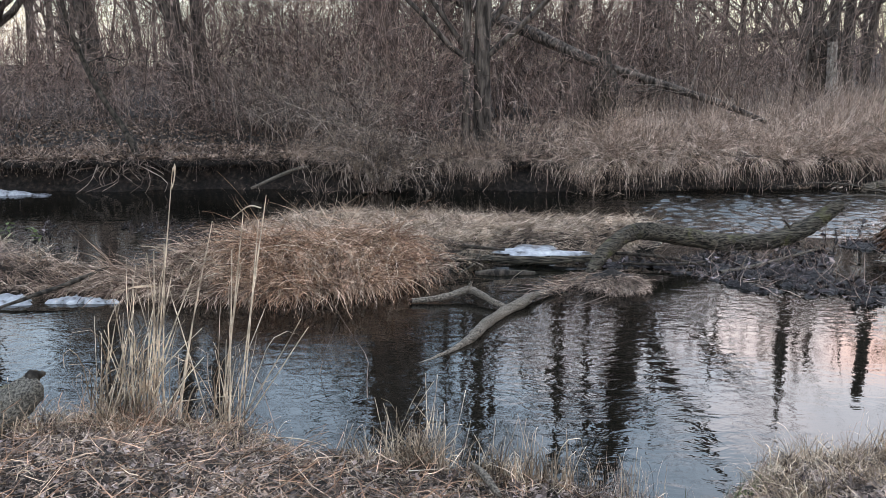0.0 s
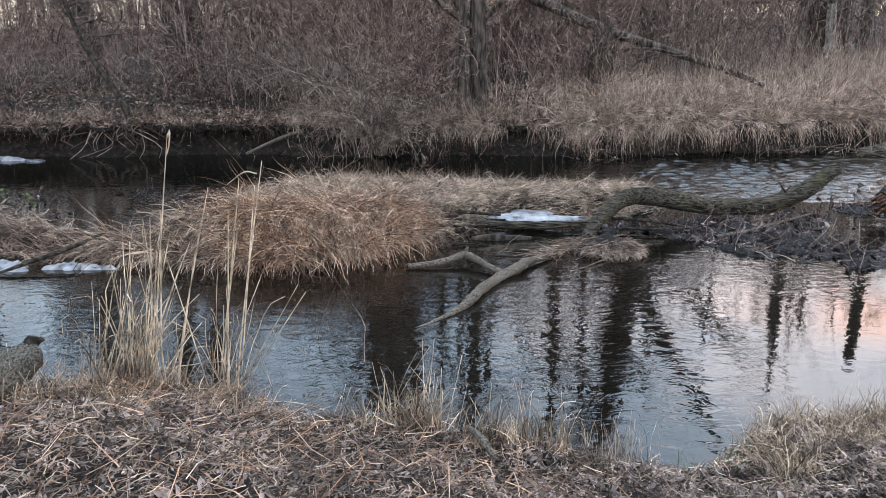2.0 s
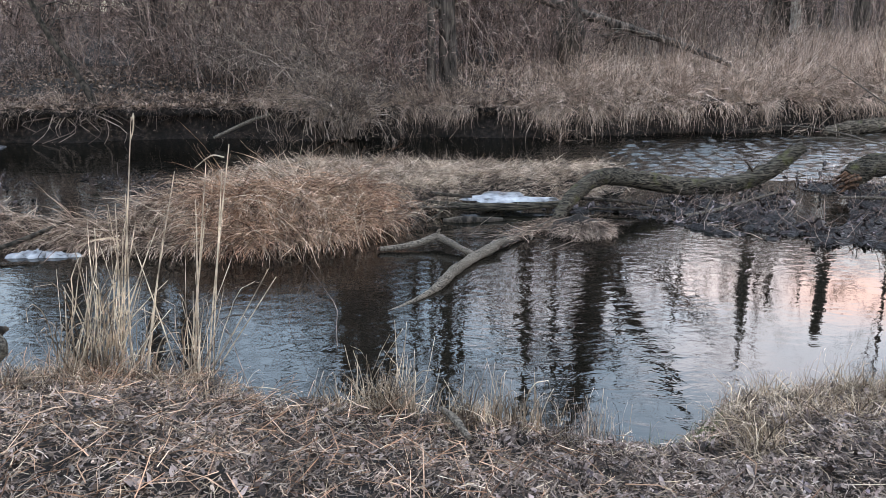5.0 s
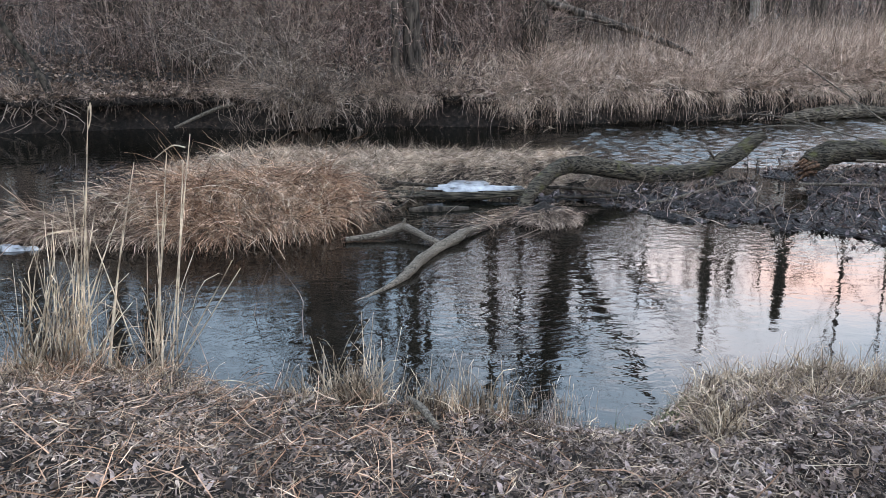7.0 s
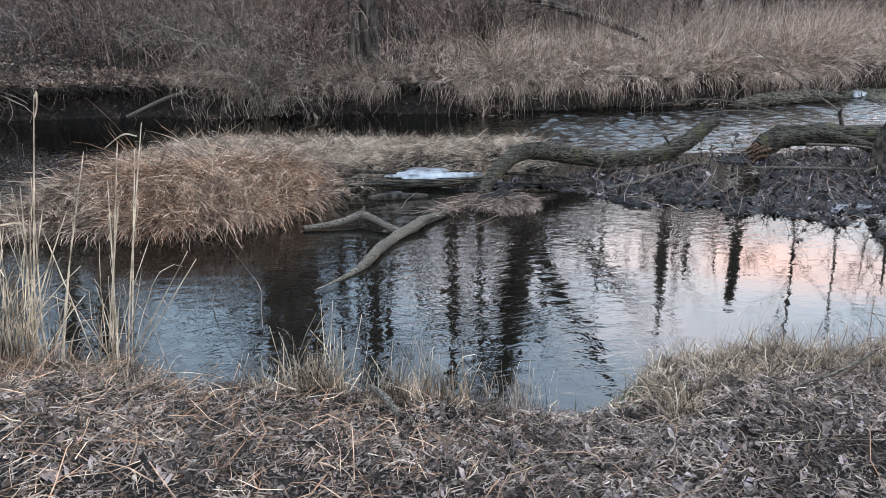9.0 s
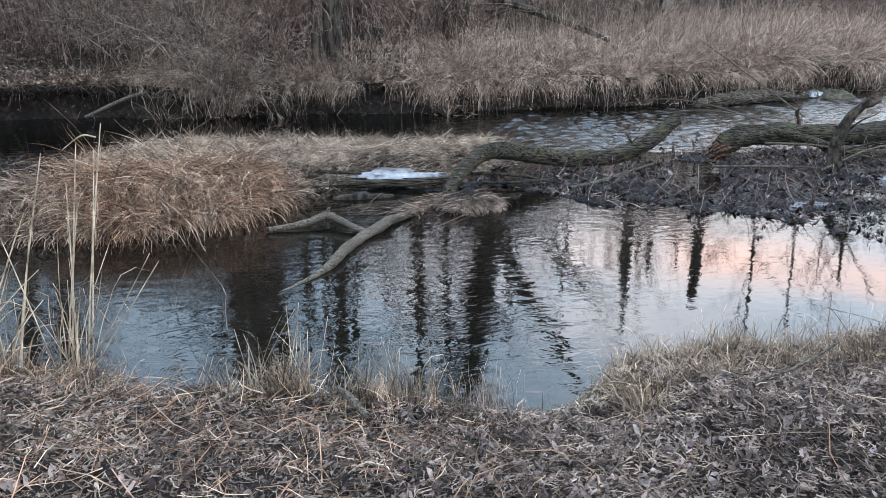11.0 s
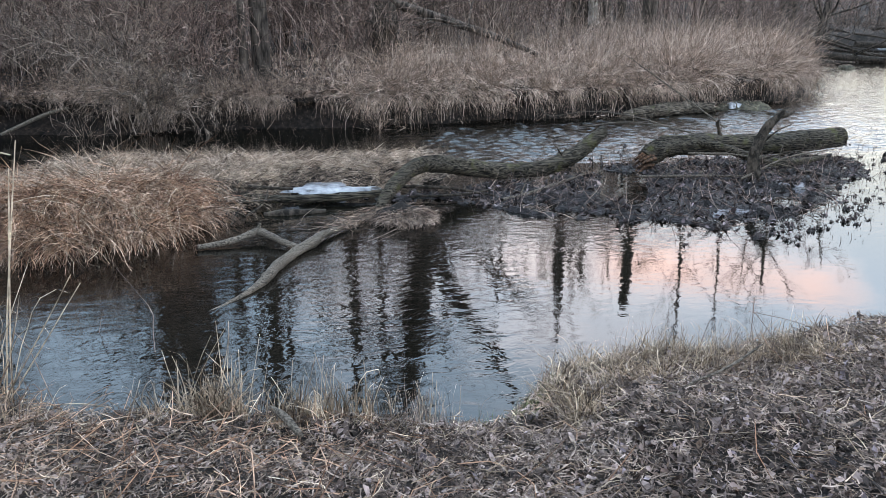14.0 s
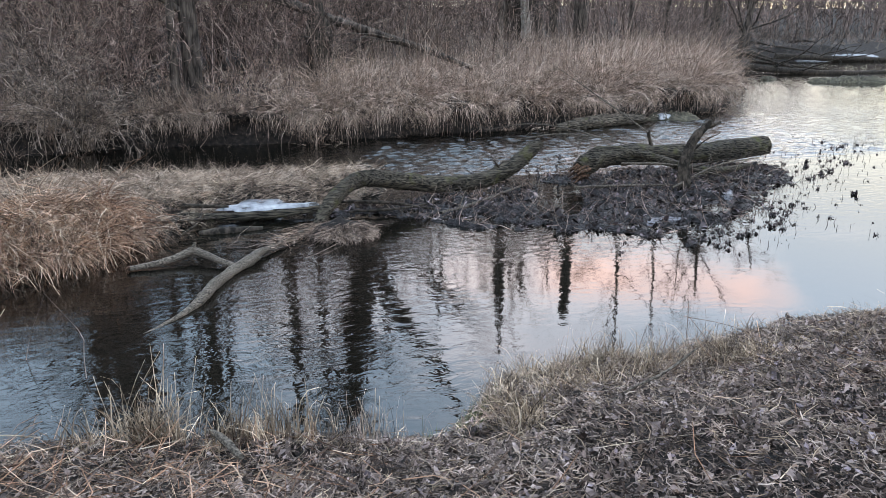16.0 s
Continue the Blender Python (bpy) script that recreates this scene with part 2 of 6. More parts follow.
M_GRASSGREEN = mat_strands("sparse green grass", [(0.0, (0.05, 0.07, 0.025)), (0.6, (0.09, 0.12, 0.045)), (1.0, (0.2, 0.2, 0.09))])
M_BARK = mat_bark("dark furrowed bark", (0.018, 0.014, 0.012), (0.13, 0.106, 0.09), None, 0.6, 16, 0.05)
M_LOG = mat_bark("mossy log bark", (0.007, 0.006, 0.005), (0.12, 0.102, 0.078), (0.075, 0.071, 0.028), 0.57, 62, 0.06, (0.1, 1, 1))
M_LICHEN = mat_bark("grey lichened bark", (0.03, 0.027, 0.023), (0.19, 0.172, 0.145), (0.13, 0.115, 0.045), 0.58, 120, 0.02, (1, 0.5, 1))
M_DRIFT = mat_bark("bleached driftwood", (0.04, 0.033, 0.027), (0.2, 0.168, 0.138), None, 0.6, 110, 0.015, (0.5, 0.5, 1))
M_ROT = mat_bark("grey rotten wood", (0.025, 0.02, 0.016), (0.2, 0.165, 0.13), (0.075, 0.07, 0.035), 0.58, 34, 0.09, (0.2, 1, 1))
M_DARKWOOD = mat_bark("wet dark wood", (0.012, 0.01, 0.008), (0.075, 0.06, 0.048), None, 0.6, 34, 0.03, (0.6, 0.6, 0.3))
M_WHITEWOOD = mat_bark("barkless white wood", (0.16, 0.135, 0.115), (0.4, 0.36, 0.32), None, 0.6, 16, 0.01)
M_ROOT = mat_strands("dark roots", [(0.0, (0.014, 0.01, 0.008)), (0.55, (0.085, 0.062, 0.05)), (1.0, (0.3, 0.235, 0.195))])
M_HEART = mat_earth("broken orange heartwood", [(0.35, (0.02, 0.013, 0.01)), (0.52, (0.085, 0.045, 0.027)), (0.72, (0.21, 0.125, 0.08))], 30, 0.9, 0.05)
M_SNOW = mat_earth("old snow and ice", [(0.33, (0.05, 0.047, 0.045)), (0.4, (0.2, 0.207, 0.23)), (0.56, (0.32, 0.33, 0.355)), (0.74, (0.45, 0.46, 0.48))], 11, 0.5, 0.03, 0.4)
M_ICE = mat_earth("thin grey ice", [(0.38, (0.02, 0.019, 0.021)), (0.52, (0.12, 0.12, 0.14)), (0.78, (0.26, 0.26, 0.29))], 16, 0.4, 0.02, 0.4)
M_MOSS = mat_earth("grey-olive moss", [(0.34, (0.03, 0.026, 0.018)), (0.55, (0.085, 0.076, 0.052)), (0.74, (0.17, 0.15, 0.105))], 14)
M_FOREST = mat_strands("far winter wood", [(0.0, (0.035, 0.026, 0.024)), (0.5, (0.12, 0.09, 0.08)), (1.0, (0.26, 0.205, 0.18))])



def mat_single():
    """Single leaves, each of its own shade."""
    m, n, l, b = nodes_of("single dead leaf", 0.75, 0.25)
    info = n.new("ShaderNodeObjectInfo")
    r = ramp_node(n, [(0.0, (0.05, 0.034, 0.026)), (0.5, (0.12, 0.086, 0.065)), (0.85, (0.2, 0.155, 0.122)), (1.0, (0.36, 0.31, 0.275))])
    l.new(info.outputs["Random"], r.inputs[0])
    t = noise_node(n, l, 3.0, 5)
    p = ramp_node(n, [(0.3, (0.6, 0.58, 0.56)), (0.7, (1.1, 1.1, 1.1))])
    l.new(t.outputs["Fac"], p.inputs[0])
    mul = n.new("ShaderNodeMixRGB")
    mul.blend_type, mul.inputs[0].default_value = "MULTIPLY", 1.0
    l.new(r.outputs[0], mul.inputs[1])
    l.new(p.outputs[0], mul.inputs[2])
    l.new(mul.outputs[0], b.inputs["Base Color"])
    return m


M_SINGLE = mat_single()


def mat_water():
    m = bpy.data.materials.new("river water")
    m.use_nodes = True
    n, l = m.node_tree.nodes, m.node_tree.links
    n.clear()
    body, gloss, mix, out = n.new("ShaderNodeBsdfDiffuse"), n.new("ShaderNodeBsdfGlossy"), n.new("ShaderNodeMixShader"), n.new("ShaderNodeOutputMaterial")
    silt = noise_node(n, l, 0.35, 4)
    sr = ramp_node(n, [(0.3, (0.002, 0.0019, 0.0015)), (0.7, (0.0052, 0.005, 0.0038))])
    l.new(silt.outputs["Fac"], sr.inputs[0])
    l.new(sr.outputs[0], body.inputs["Color"])
    gloss.inputs["Color"].default_value = (1, 1, 1, 1)
    gloss.inputs["Roughness"].default_value = 0.012
    fres = n.new("ShaderNodeFresnel")
    fres.inputs["IOR"].default_value = 1.58
    # three sizes of ripple; rougher water in patches
    long = noise_node(n, l, 5.0, 3, (0.7, 1.4, 1))
    long.inputs["Distortion"].default_value = 0.9
    short = noise_node(n, l, 11.0, 3, (1.0, 1.3, 1))
    rough = noise_node(n, l, 0.45, 2)
    rr = ramp_node(n, [(0.42, (0.12, 0.12, 0.12)), (0.6, (1, 1, 1))])
    l.new(rough.outputs["Fac"], rr.inputs[0])
    mul = n.new("ShaderNodeMath")
    mul.operation = "MULTIPLY"
    # the riffle behind the island runs rougher than the pool
    where, place = n.new("ShaderNodeTexCoord"), n.new("ShaderNodeSeparateXYZ")
    l.new(where.outputs["Object"], place.inputs[0])
    steps = []
    for axis, lo, hi in (("X", 1.2, 4.0), ("Y", 9.6, 10.8), ("X", 26.0, 7.0)):
        mr = n.new("ShaderNodeMapRange")
        mr.interpolation_type = "SMOOTHSTEP"
        mr.inputs["From Min"].default_value, mr.inputs["From Max"].default_value = lo, hi
        l.new(place.outputs[axis], mr.inputs["Value"])
        steps.append(mr)
    lee = []
    for axis, lo, hi in (("X", 0.9, 3.0), ("Y", 7.4, 5.6)):
        mr = n.new("ShaderNodeMapRange")
        mr.interpolation_type = "SMOOTHSTEP"
        mr.inputs["From Min"].default_value, mr.inputs["From Max"].default_value = lo, hi
        l.new(place.outputs[axis], mr.inputs["Value"])
        lee.append(mr)
    calm = n.new("ShaderNodeMath")
    calm.operation = "MULTIPLY"
    l.new(lee[0].outputs[0], calm.inputs[0])
    l.new(lee[1].outputs[0], calm.inputs[1])
    still = n.new("ShaderNodeMath")
    still.operation = "MULTIPLY_ADD"
    still.inputs[1].default_value, still.inputs[2].default_value = -0.82, 1.0
    l.new(calm.outputs[0], still.inputs[0])
    riffle = n.new("ShaderNodeMath")
    riffle.operation = "MULTIPLY"
    first = n.new("ShaderNodeMath")
    first.operation = "MULTIPLY"
    l.new(steps[0].outputs[0], first.inputs[0])
    l.new(steps[1].outputs[0], first.inputs[1])
    l.new(first.outputs[0], riffle.inputs[0])
    l.new(steps[2].outputs[0], riffle.inputs[1])
    total = n.new("ShaderNodeMath")
    total.operation = "MULTIPLY_ADD"
    total.inputs[1].default_value = 6.0
    l.new(riffle.outputs[0], total.inputs[0])
    l.new(rr.outputs[0], total.inputs[2])
    l.new(short.outputs["Fac"], mul.inputs[0])
    l.new(total.outputs[0], mul.inputs[1])
    hush = n.new("ShaderNodeMath")
    hush.operation = "MULTIPLY"
    l.new(mul.outputs[0], hush.inputs[0])
    l.new(still.outputs[0], hush.inputs[1])
    ease = n.new("ShaderNodeMath")
    ease.operation = "MULTIPLY"
    l.new(still.outputs[0], ease.inputs[1])
    b1, b2 = n.new("ShaderNodeBump"), n.new("ShaderNodeBump")
    b1.inputs["Strength"].default_value, b1.inputs["Distance"].default_value = 1.0, 0.0036
    b2.inputs["Strength"].default_value, b2.inputs["Distance"].default_value = 1.0, 0.0024
    swell = n.new("ShaderNodeMath")
    swell.operation = "MULTIPLY_ADD"
    swell.inputs[1].default_value, swell.inputs[2].default_value = 0.5, 1.0
    l.new(riffle.outputs[0], swell.inputs[0])
    rise = n.new("ShaderNodeMath")
    rise.operation = "MULTIPLY"
    l.new(long.outputs["Fac"], rise.inputs[0])
    l.new(swell.outputs[0], rise.inputs[1])
    l.new(rise.outputs[0], ease.inputs[0])
    l.new(ease.outputs[0], b1.inputs["Height"])
    l.new(hush.outputs[0], b2.inputs["Height"])
    l.new(b1.outputs[0], b2.inputs["Normal"])
    l.new(b2.outputs[0], gloss.inputs["Normal"])
    l.new(b2.outputs[0], fres.inputs["Normal"])
    l.new(fres.outputs[0], mix.inputs[0])
    l.new(body.outputs[0], mix.inputs[1])
    l.new(gloss.outputs[0], mix.inputs[2])
    l.new(mix.outputs[0], out.inputs[0])
    return m


M_WATER = mat_water()


# ---- mesh building ----
rng = np.random.default_rng(7)


def mesh_of(name, chunks, mat, smooth=True):
    """One mesh out of (verts, faces) chunks; faces of three or four corners."""
    off, vs, loops, sizes = 0, [], [], []
    for v, f in chunks:
        v, f = np.asarray(v, float).reshape(-1, 3), np.asarray(f, int)
        vs.append(v)
        loops.append((f + off).ravel())
        sizes.append(np.full(len(f), f.shape[1]))
        off += len(v)
    v, lo, sz = np.concatenate(vs), np.concatenate(loops), np.concatenate(sizes)
    me = bpy.data.meshes.new(name)
    me.vertices.add(len(v))
    me.vertices.foreach_set("co", v.ravel())
    me.loops.add(len(lo))
    me.loops.foreach_set("vertex_index", lo)
    me.polygons.add(len(sz))
    me.polygons.foreach_set("loop_start", np.concatenate([[0], np.cumsum(sz)[:-1]]))
    me.polygons.foreach_set("use_smooth", np.full(len(sz), smooth))
    me.update(calc_edges=True)
    me.materials.append(mat)
    return me


def thing(name, chunks, mat, label="", category="", group="", kind="", smooth=True):
    return tagged(new(name, mesh_of(name, chunks, mat, smooth)), label, category, group, kind)


def base(name, at, label, category, group="", kind=""):
    ob = new(name)
    ob.location = at
    ob.empty_display_size = 0.1
    return tagged(ob, label, category, group, kind)


def part(name, chunks, mat, parent, label="", smooth=True):
    ob = new(name, mesh_of(name, chunks, mat, smooth))
    ob.parent = parent
    ob.matrix_parent_inverse = Matrix.Translation(-parent.location) if parent.parent is None else Matrix.Identity(4)
    return tagged(ob, label)


def unit(v):
    return v / np.maximum(np.linalg.norm(v, axis=-1, keepdims=True), 1e-9)


def ribbons(P, W, flat=None):
    """Blades: P (N, K, 3) middle lines, W (N, K) half widths."""
    N, K, _ = P.shape
    d = unit(P[:, -1] - P[:, 0])
    side = unit(np.cross(d, rng.normal(size=(N, 3)))) if flat is None else flat
    V = np.stack([P - side[:, None] * W[..., None], P + side[:, None] * W[..., None]], 2).reshape(-1, 3)
    i = np.arange(N)[:, None] * K * 2 + np.arange(K - 1)[None] * 2
    return V, np.stack([i, i + 1, i + 3, i + 2], -1).reshape(-1, 4)


def tubes(P, Rd, n=3, cap=False, rough=0.0, furrow=0.0):
    """Round stems: P (N, K, 3) middle lines, Rd (N, K) radii."""
    N, K, _ = P.shape
    T = np.empty_like(P)
    T[:, 1:-1], T[:, 0], T[:, -1] = P[:, 2:] - P[:, :-2], P[:, 1] - P[:, 0], P[:, -1] - P[:, -2]
    T = unit(T)
    D = unit(P[:, -1] - P[:, 0])
    ref = np.where(np.abs(D[:, 2:3]) > 0.75, [[1.0, 0.13, 0.0]], [[0.0, 0.11, 1.0]])[:, None]
    A = unit(np.cross(T, ref))
    B = np.cross(T, A)
    a = np.linspace(0, 2 * np.pi, n, endpoint=False)
    rr = Rd[..., None] * (1 + (rough * rng.normal(size=(N, K, n)) if rough else 0))
    if furrow:
        grain = rng.normal(size=(N, K + 8, n))
        rr = rr * (1 + furrow * sum(grain[:, j:j + K] for j in range(9)) / 3)
    V = P[:, :, None] + rr[..., None] * (A[:, :, None] * np.cos(a)[:, None] + B[:, :, None] * np.sin(a)[:, None])
    i = (np.arange(N)[:, None, None] * K + np.arange(K - 1)[None, :, None]) * n
    j, k = np.arange(n)[None, None], (np.arange(n)[None, None] + 1) % n
    F = np.stack([i + j, i + k, i + n + k, i + n + j], -1).reshape(-1, 4)
    out = [(V.reshape(-1, 3), F)]
    if cap:
        for row in (0, K - 1):
            for q in range(N):
                ring = V[q, row]
                c = ring.mean(0)
                fan = np.array([[n, u, (u + 1) % n] for u in range(n)])
                out.append((np.vstack([ring, c]), fan if row else fan[:, ::-1]))
    return out


def bend(at, heading, lean, curl, length, K=5, power=1.4, wander=0.0):
    """Middle lines of blades that rise from at, leaning to heading and curling over: angles from upright."""
    N = len(at)
    s = np.linspace(0, 1, K)
    th = lean[:, None] + curl[:, None] * s[None] ** power
    step = length[:, None] / (K - 1)
    h = heading[:, None] + (wander * rng.normal(size=(N, K)) if wander else 0)
    dv = np.stack([np.sin(th) * np.cos(h), np.sin(th) * np.sin(h), np.cos(th)], -1) * step[..., None]
    P = np.empty((N, K, 3))
    P[:, 0] = at
    P[:, 1:] = at[:, None] + np.cumsum(dv[:, 1:], 1)
    return P


def taper(w, K, end=0.15, power=1.0):
    s = np.linspace(0, 1, K)
    return w[:, None] * (1 - (1 - end) * s[None] ** power)


def uni(a, b, n):
    return rng.uniform(a, b, n)


def curve_through(pts, K):
    """K points of a smooth line through pts (x, y, z[, r])."""
    p = np.asarray(pts, float)
    n = len(p)
    g = np.vstack([2 * p[0] - p[1], p, 2 * p[-1] - p[-2]])
    out = []
    for u in np.linspace(0, n - 1, K):
        i = min(int(u), n - 2)
        t = u - i
        a, b, c, d = g[i], g[i + 1], g[i + 2], g[i + 3]
        out.append(0.5 * (2 * b + (c - a) * t + (2 * a - 5 * b + 4 * c - d) * t * t + (3 * b - a - 3 * c + d) * t ** 3))
    return np.array(out)


def limb(pts, K=24, n=12, rough=0.05, cap=True, furrow=0.0):
    """A bough through points x, y, z, r, with uneven bark; furrow: depth of ridges that run along it."""
    c = curve_through(pts, K)
    return tubes(c[None, :, :3], np.maximum(c[None, :, 3], 0.002), n, cap, rough, furrow)


def sprout(P, Rd, per, lo, hi, ratio, spread, up, K=4, thin=0.5, wander=0.12):
    """Side shoots of stems: per of them on each, from lo to hi along it."""
    N, KK, _ = P.shape
    M = N * per
    who = np.repeat(np.arange(N), per)
    u = uni(lo, hi, M) * (KK - 1)
    i = np.minimum(u.astype(int), KK - 2)
    f = (u - i)[:, None]
    at = P[who, i] * (1 - f) + P[who, i + 1] * f
    r0 = Rd[who, i] * (1 - f[:, 0]) + Rd[who, i + 1] * f[:, 0]
    tan = unit(P[who, i + 1] - P[who, i])
    length = np.linalg.norm(np.diff(P, axis=1), axis=-1).sum(1)[who] * ratio * uni(0.6, 1.25, M) * (1.1 - 0.55 * u / (KK - 1))
    perp = unit(np.cross(tan, rng.normal(size=(M, 3))))
    a = spread * uni(0.6, 1.25, M)
    d = unit(tan * np.cos(a)[:, None] + perp * np.sin(a)[:, None])
    Q = np.empty((M, K, 3))
    Q[:, 0] = at
    for k in range(1, K):
        d = unit(d + rng.normal(size=(M, 3)) * wander + np.array([0, 0, up]))
        Q[:, k] = Q[:, k - 1] + d * (length / (K - 1))[:, None]
    return Q, taper(np.maximum(r0 * thin, 0.0025), K, 0.3)


# ---- the ground: near bank, river bed, island and far bank in one sheet ----
NEAR_X = [-150, -8, -2.6, -2.1, -1.3, -0.7, -0.3, 0.1, 0.45, 0.85, 1.2, 1.5, 1.8, 2.3, 2.8, 3.4, 4.0, 5.0, 8, 12, 20, 40, 90, 400]
NEAR_Y = [4.6, 4.5, 4.3, 4.4, 4.3, 3.95, 3.85, 3.7, 3.6, 3.5, 3.42, 3.55, 3.85, 3.9, 3.82, 3.95, 4.05, 4.0, 4.1, 5.5, 10, 22, 22, 20]
FAR_X = [-150, -9, -7, -5.8, -4, -2.8, -1.8, -0.8, 0.2, 2.1, 4.3, 6.4, 8.9, 10.9, 12.5, 14.4, 15.3, 17.5, 21.5, 25.7, 32, 45, 70, 400]
FAR_Y = [14.2, 13.9, 13.8, 13.75, 14.1, 14.0, 13.7, 13.9, 14.0, 13.8, 14.1, 14.3, 14.75, 15.5, 15.9, 17.0, 18.6, 22.0, 26.5, 30.5, 36, 41, 42, 30]
ISL_X = [-9, -7, -6, -5.3, -4.2, -3.2, -2.8, -2.5, -2.2, -1.6, -1.0, -0.46, 0.1, 0.45, 1.6, 2.6, 3.3]
ISL_F = [8.4, 7.7, 7.45, 7.4, 7.35, 7.4, 7.35, 7.25, 7.2, 7.25, 7.4, 7.75, 8.2, 8.75, 8.85, 9.3, 10.3]
ISL_B = [8.6, 9.6, 9.7, 9.3, 8.4, 8.0, 8.15, 9.2, 10.0, 10.4, 10.5, 10.4, 10.3, 10.3, 10.4, 10.3, 10.4]
ISL_H = [0.1, 0.2, 0.22, 0.22, 0.22, 0.2, 0.22, 0.26, 0.3, 0.3, 0.3, 0.28, 0.26, 0.25, 0.24, 0.22, 0.12]


def smooth01(a):
    a = np.clip(a, 0, 1)
    return a * a * (3 - 2 * a)


def rumple(x, y, s, seed=0.0):
    return (np.sin(x * s + 1.7 * np.sin(y * s * 0.7 + seed)) + np.sin(y * s * 1.13 + 1.3 * np.sin(x * s * 0.83 - seed)) + 0.6 * np.sin((x + y) * s * 2.1 + seed)) / 2.6


def height(x, y):
    x, y = np.asarray(x, float), np.asarray(y, float)
    near = np.interp(x, NEAR_X, NEAR_Y) - y + 0.05 * rumple(x, y, 5.0)
    far = y - np.interp(x, FAR_X, FAR_Y) + 0.10 * rumple(x, y, 3.1, 2)
    isl = np.minimum(y - np.interp(x, ISL_X, ISL_F), np.interp(x, ISL_X, ISL_B) - y) + 0.08 * rumple(x, y, 4.3, 4)
    isl = np.where((x < ISL_X[0]) | (x > ISL_X[-1]), -1, isl)
    z = np.full(x.shape, -0.35)
    zn = -0.35 + 0.52 * smooth01((near + 0.25) / 0.4) + 0.32 * smooth01(near / 1.5) + 0.06 * np.clip(near - 1, 0, 3) + 0.025 * rumple(x, y, 6.5, 1) * (near > 0)
    zf = -0.35 + 0.3 * smooth01((far + 0.25) / 0.4) + 0.68 * smooth01((far - 0.16) / 0.22) + 0.22 * smooth01(far / 3.5) + 0.10 * rumple(x, y, 0.9, 3) * smooth01(far / 2) + 0.012 * np.clip(far - 4, 0, 60) + 0.055 * np.clip(far - 12, 0, 40) * smooth01((x - 25) / 30)
    zi = -0.35 + (0.35 + np.interp(x, ISL_X, ISL_H)) * smooth01((isl + 0.2) / 0.75) + 0.03 * rumple(x, y, 3.0, 5) * (isl > 0.1)
    return np.maximum.reduce([z, zn, zf, zi])


def sheet(xs, ys, zfun):
    X, Y = np.meshgrid(xs, ys, indexing="ij")
    V = np.stack([X, Y, zfun(X, Y)], -1).reshape(-1, 3)
    a, b = len(xs), len(ys)
    i = (np.arange(a - 1)[:, None] * b + np.arange(b - 1)[None]).ravel()
    return V, np.stack([i, i + b, i + b + 1, i + 1], -1)


def spaced(*runs):
    return np.concatenate([np.arange(a, b, s) for a, b, s in runs] + [[runs[-1][1]]])


GX = spaced((-900, -100, 80), (-100, -20, 6), (-20, -9, 0.6), (-9, 15, 0.14), (15, 40, 0.5), (40, 120, 6), (120, 900, 80))
GY = spaced((-60, -5, 6), (-5, 1.5, 0.4), (1.5, 5, 0.08), (5, 16.5, 0.13), (16.5, 40, 0.5), (40, 120, 5), (120, 1500, 90))
thing("ground", [sheet(GX, GY, height)], M_GROUND, "brown river banks and bed of soil and rotted leaves", "ground", kind="structure")
def riffle_height(x, y):
    """Short steep waves where the river runs fast behind the island; the pool stays level."""
    r = np.random.default_rng(5)
    wx, wy = x + 0.12 * np.sin(y * 3.1 + 1), y + 0.12 * np.sin(x * 2.7)
    z = x * 0
    for k in range(22):
        size, way = r.uniform(0.08, 0.3), r.normal() * 0.5 + 1.4
        z = z + 0.0125 * size * np.sin((wx * math.cos(way) + wy * math.sin(way)) * 6.283 / size + r.uniform(0, 6.28))
    rough = 0.65 + 0.35 * smooth01((rumple(x, y, 1.3, 3) + 0.5) / 0.8)
    return z * rough * smooth01((x - 1.5) / 2.5) * smooth01((y - 9.7) / 0.9) * (1 - 0.82 * smooth01((x - 9) / 6)) * smooth01((27 - x) / 4) * smooth01((24 - y) / 3)


thing("water", [sheet(spaced((-900, 0, 60), (0, 1.5, 1.5), (1.5, 13, 0.032), (13, 27, 0.08), (27, 60, 33), (60, 900, 60)), spaced((-60, 0, 60), (0, 9.6, 4.8), (9.6, 16, 0.032), (16, 24, 0.08), (24, 60, 36), (60, 1500, 60)), riffle_height)], M_WATER,
      "slow grey-green river water mirroring the dusk sky", "water", kind="structure")


def scatter(n, x0, x1, y0, y1, keep=None):
    """About n spots on the ground in a field, where keep(x, y, z) holds."""
    x, y = uni(x0, x1, n), uni(y0, y1, n)
    z = height(x, y)
    ok = z > 0.0
    if keep is not None:
        ok &= keep(x, y, z)
    return np.stack([x, y, z], -1)[ok]


def near_in(x, y):
    return np.interp(x, NEAR_X, NEAR_Y) - y


def far_in(x, y):
    return y - np.interp(x, FAR_X, FAR_Y)


# the lip of turf that overhangs the cut face of the far bank, ragged along its edge
def lip_reach(x):
    return 0.02 + 0.09 * np.sin(x * 1.9) + 0.07 * np.sin(x * 4.7 + 1) + 0.05 * np.sin(x * 11.3 + 2)


def turf(x, y):
    """The walkable top: the ground, or the turf where it juts out past the ground."""
    z = height(x, y)
    return np.where(far_in(x, y) > lip_reach(x), np.maximum(z, 0.56), z)


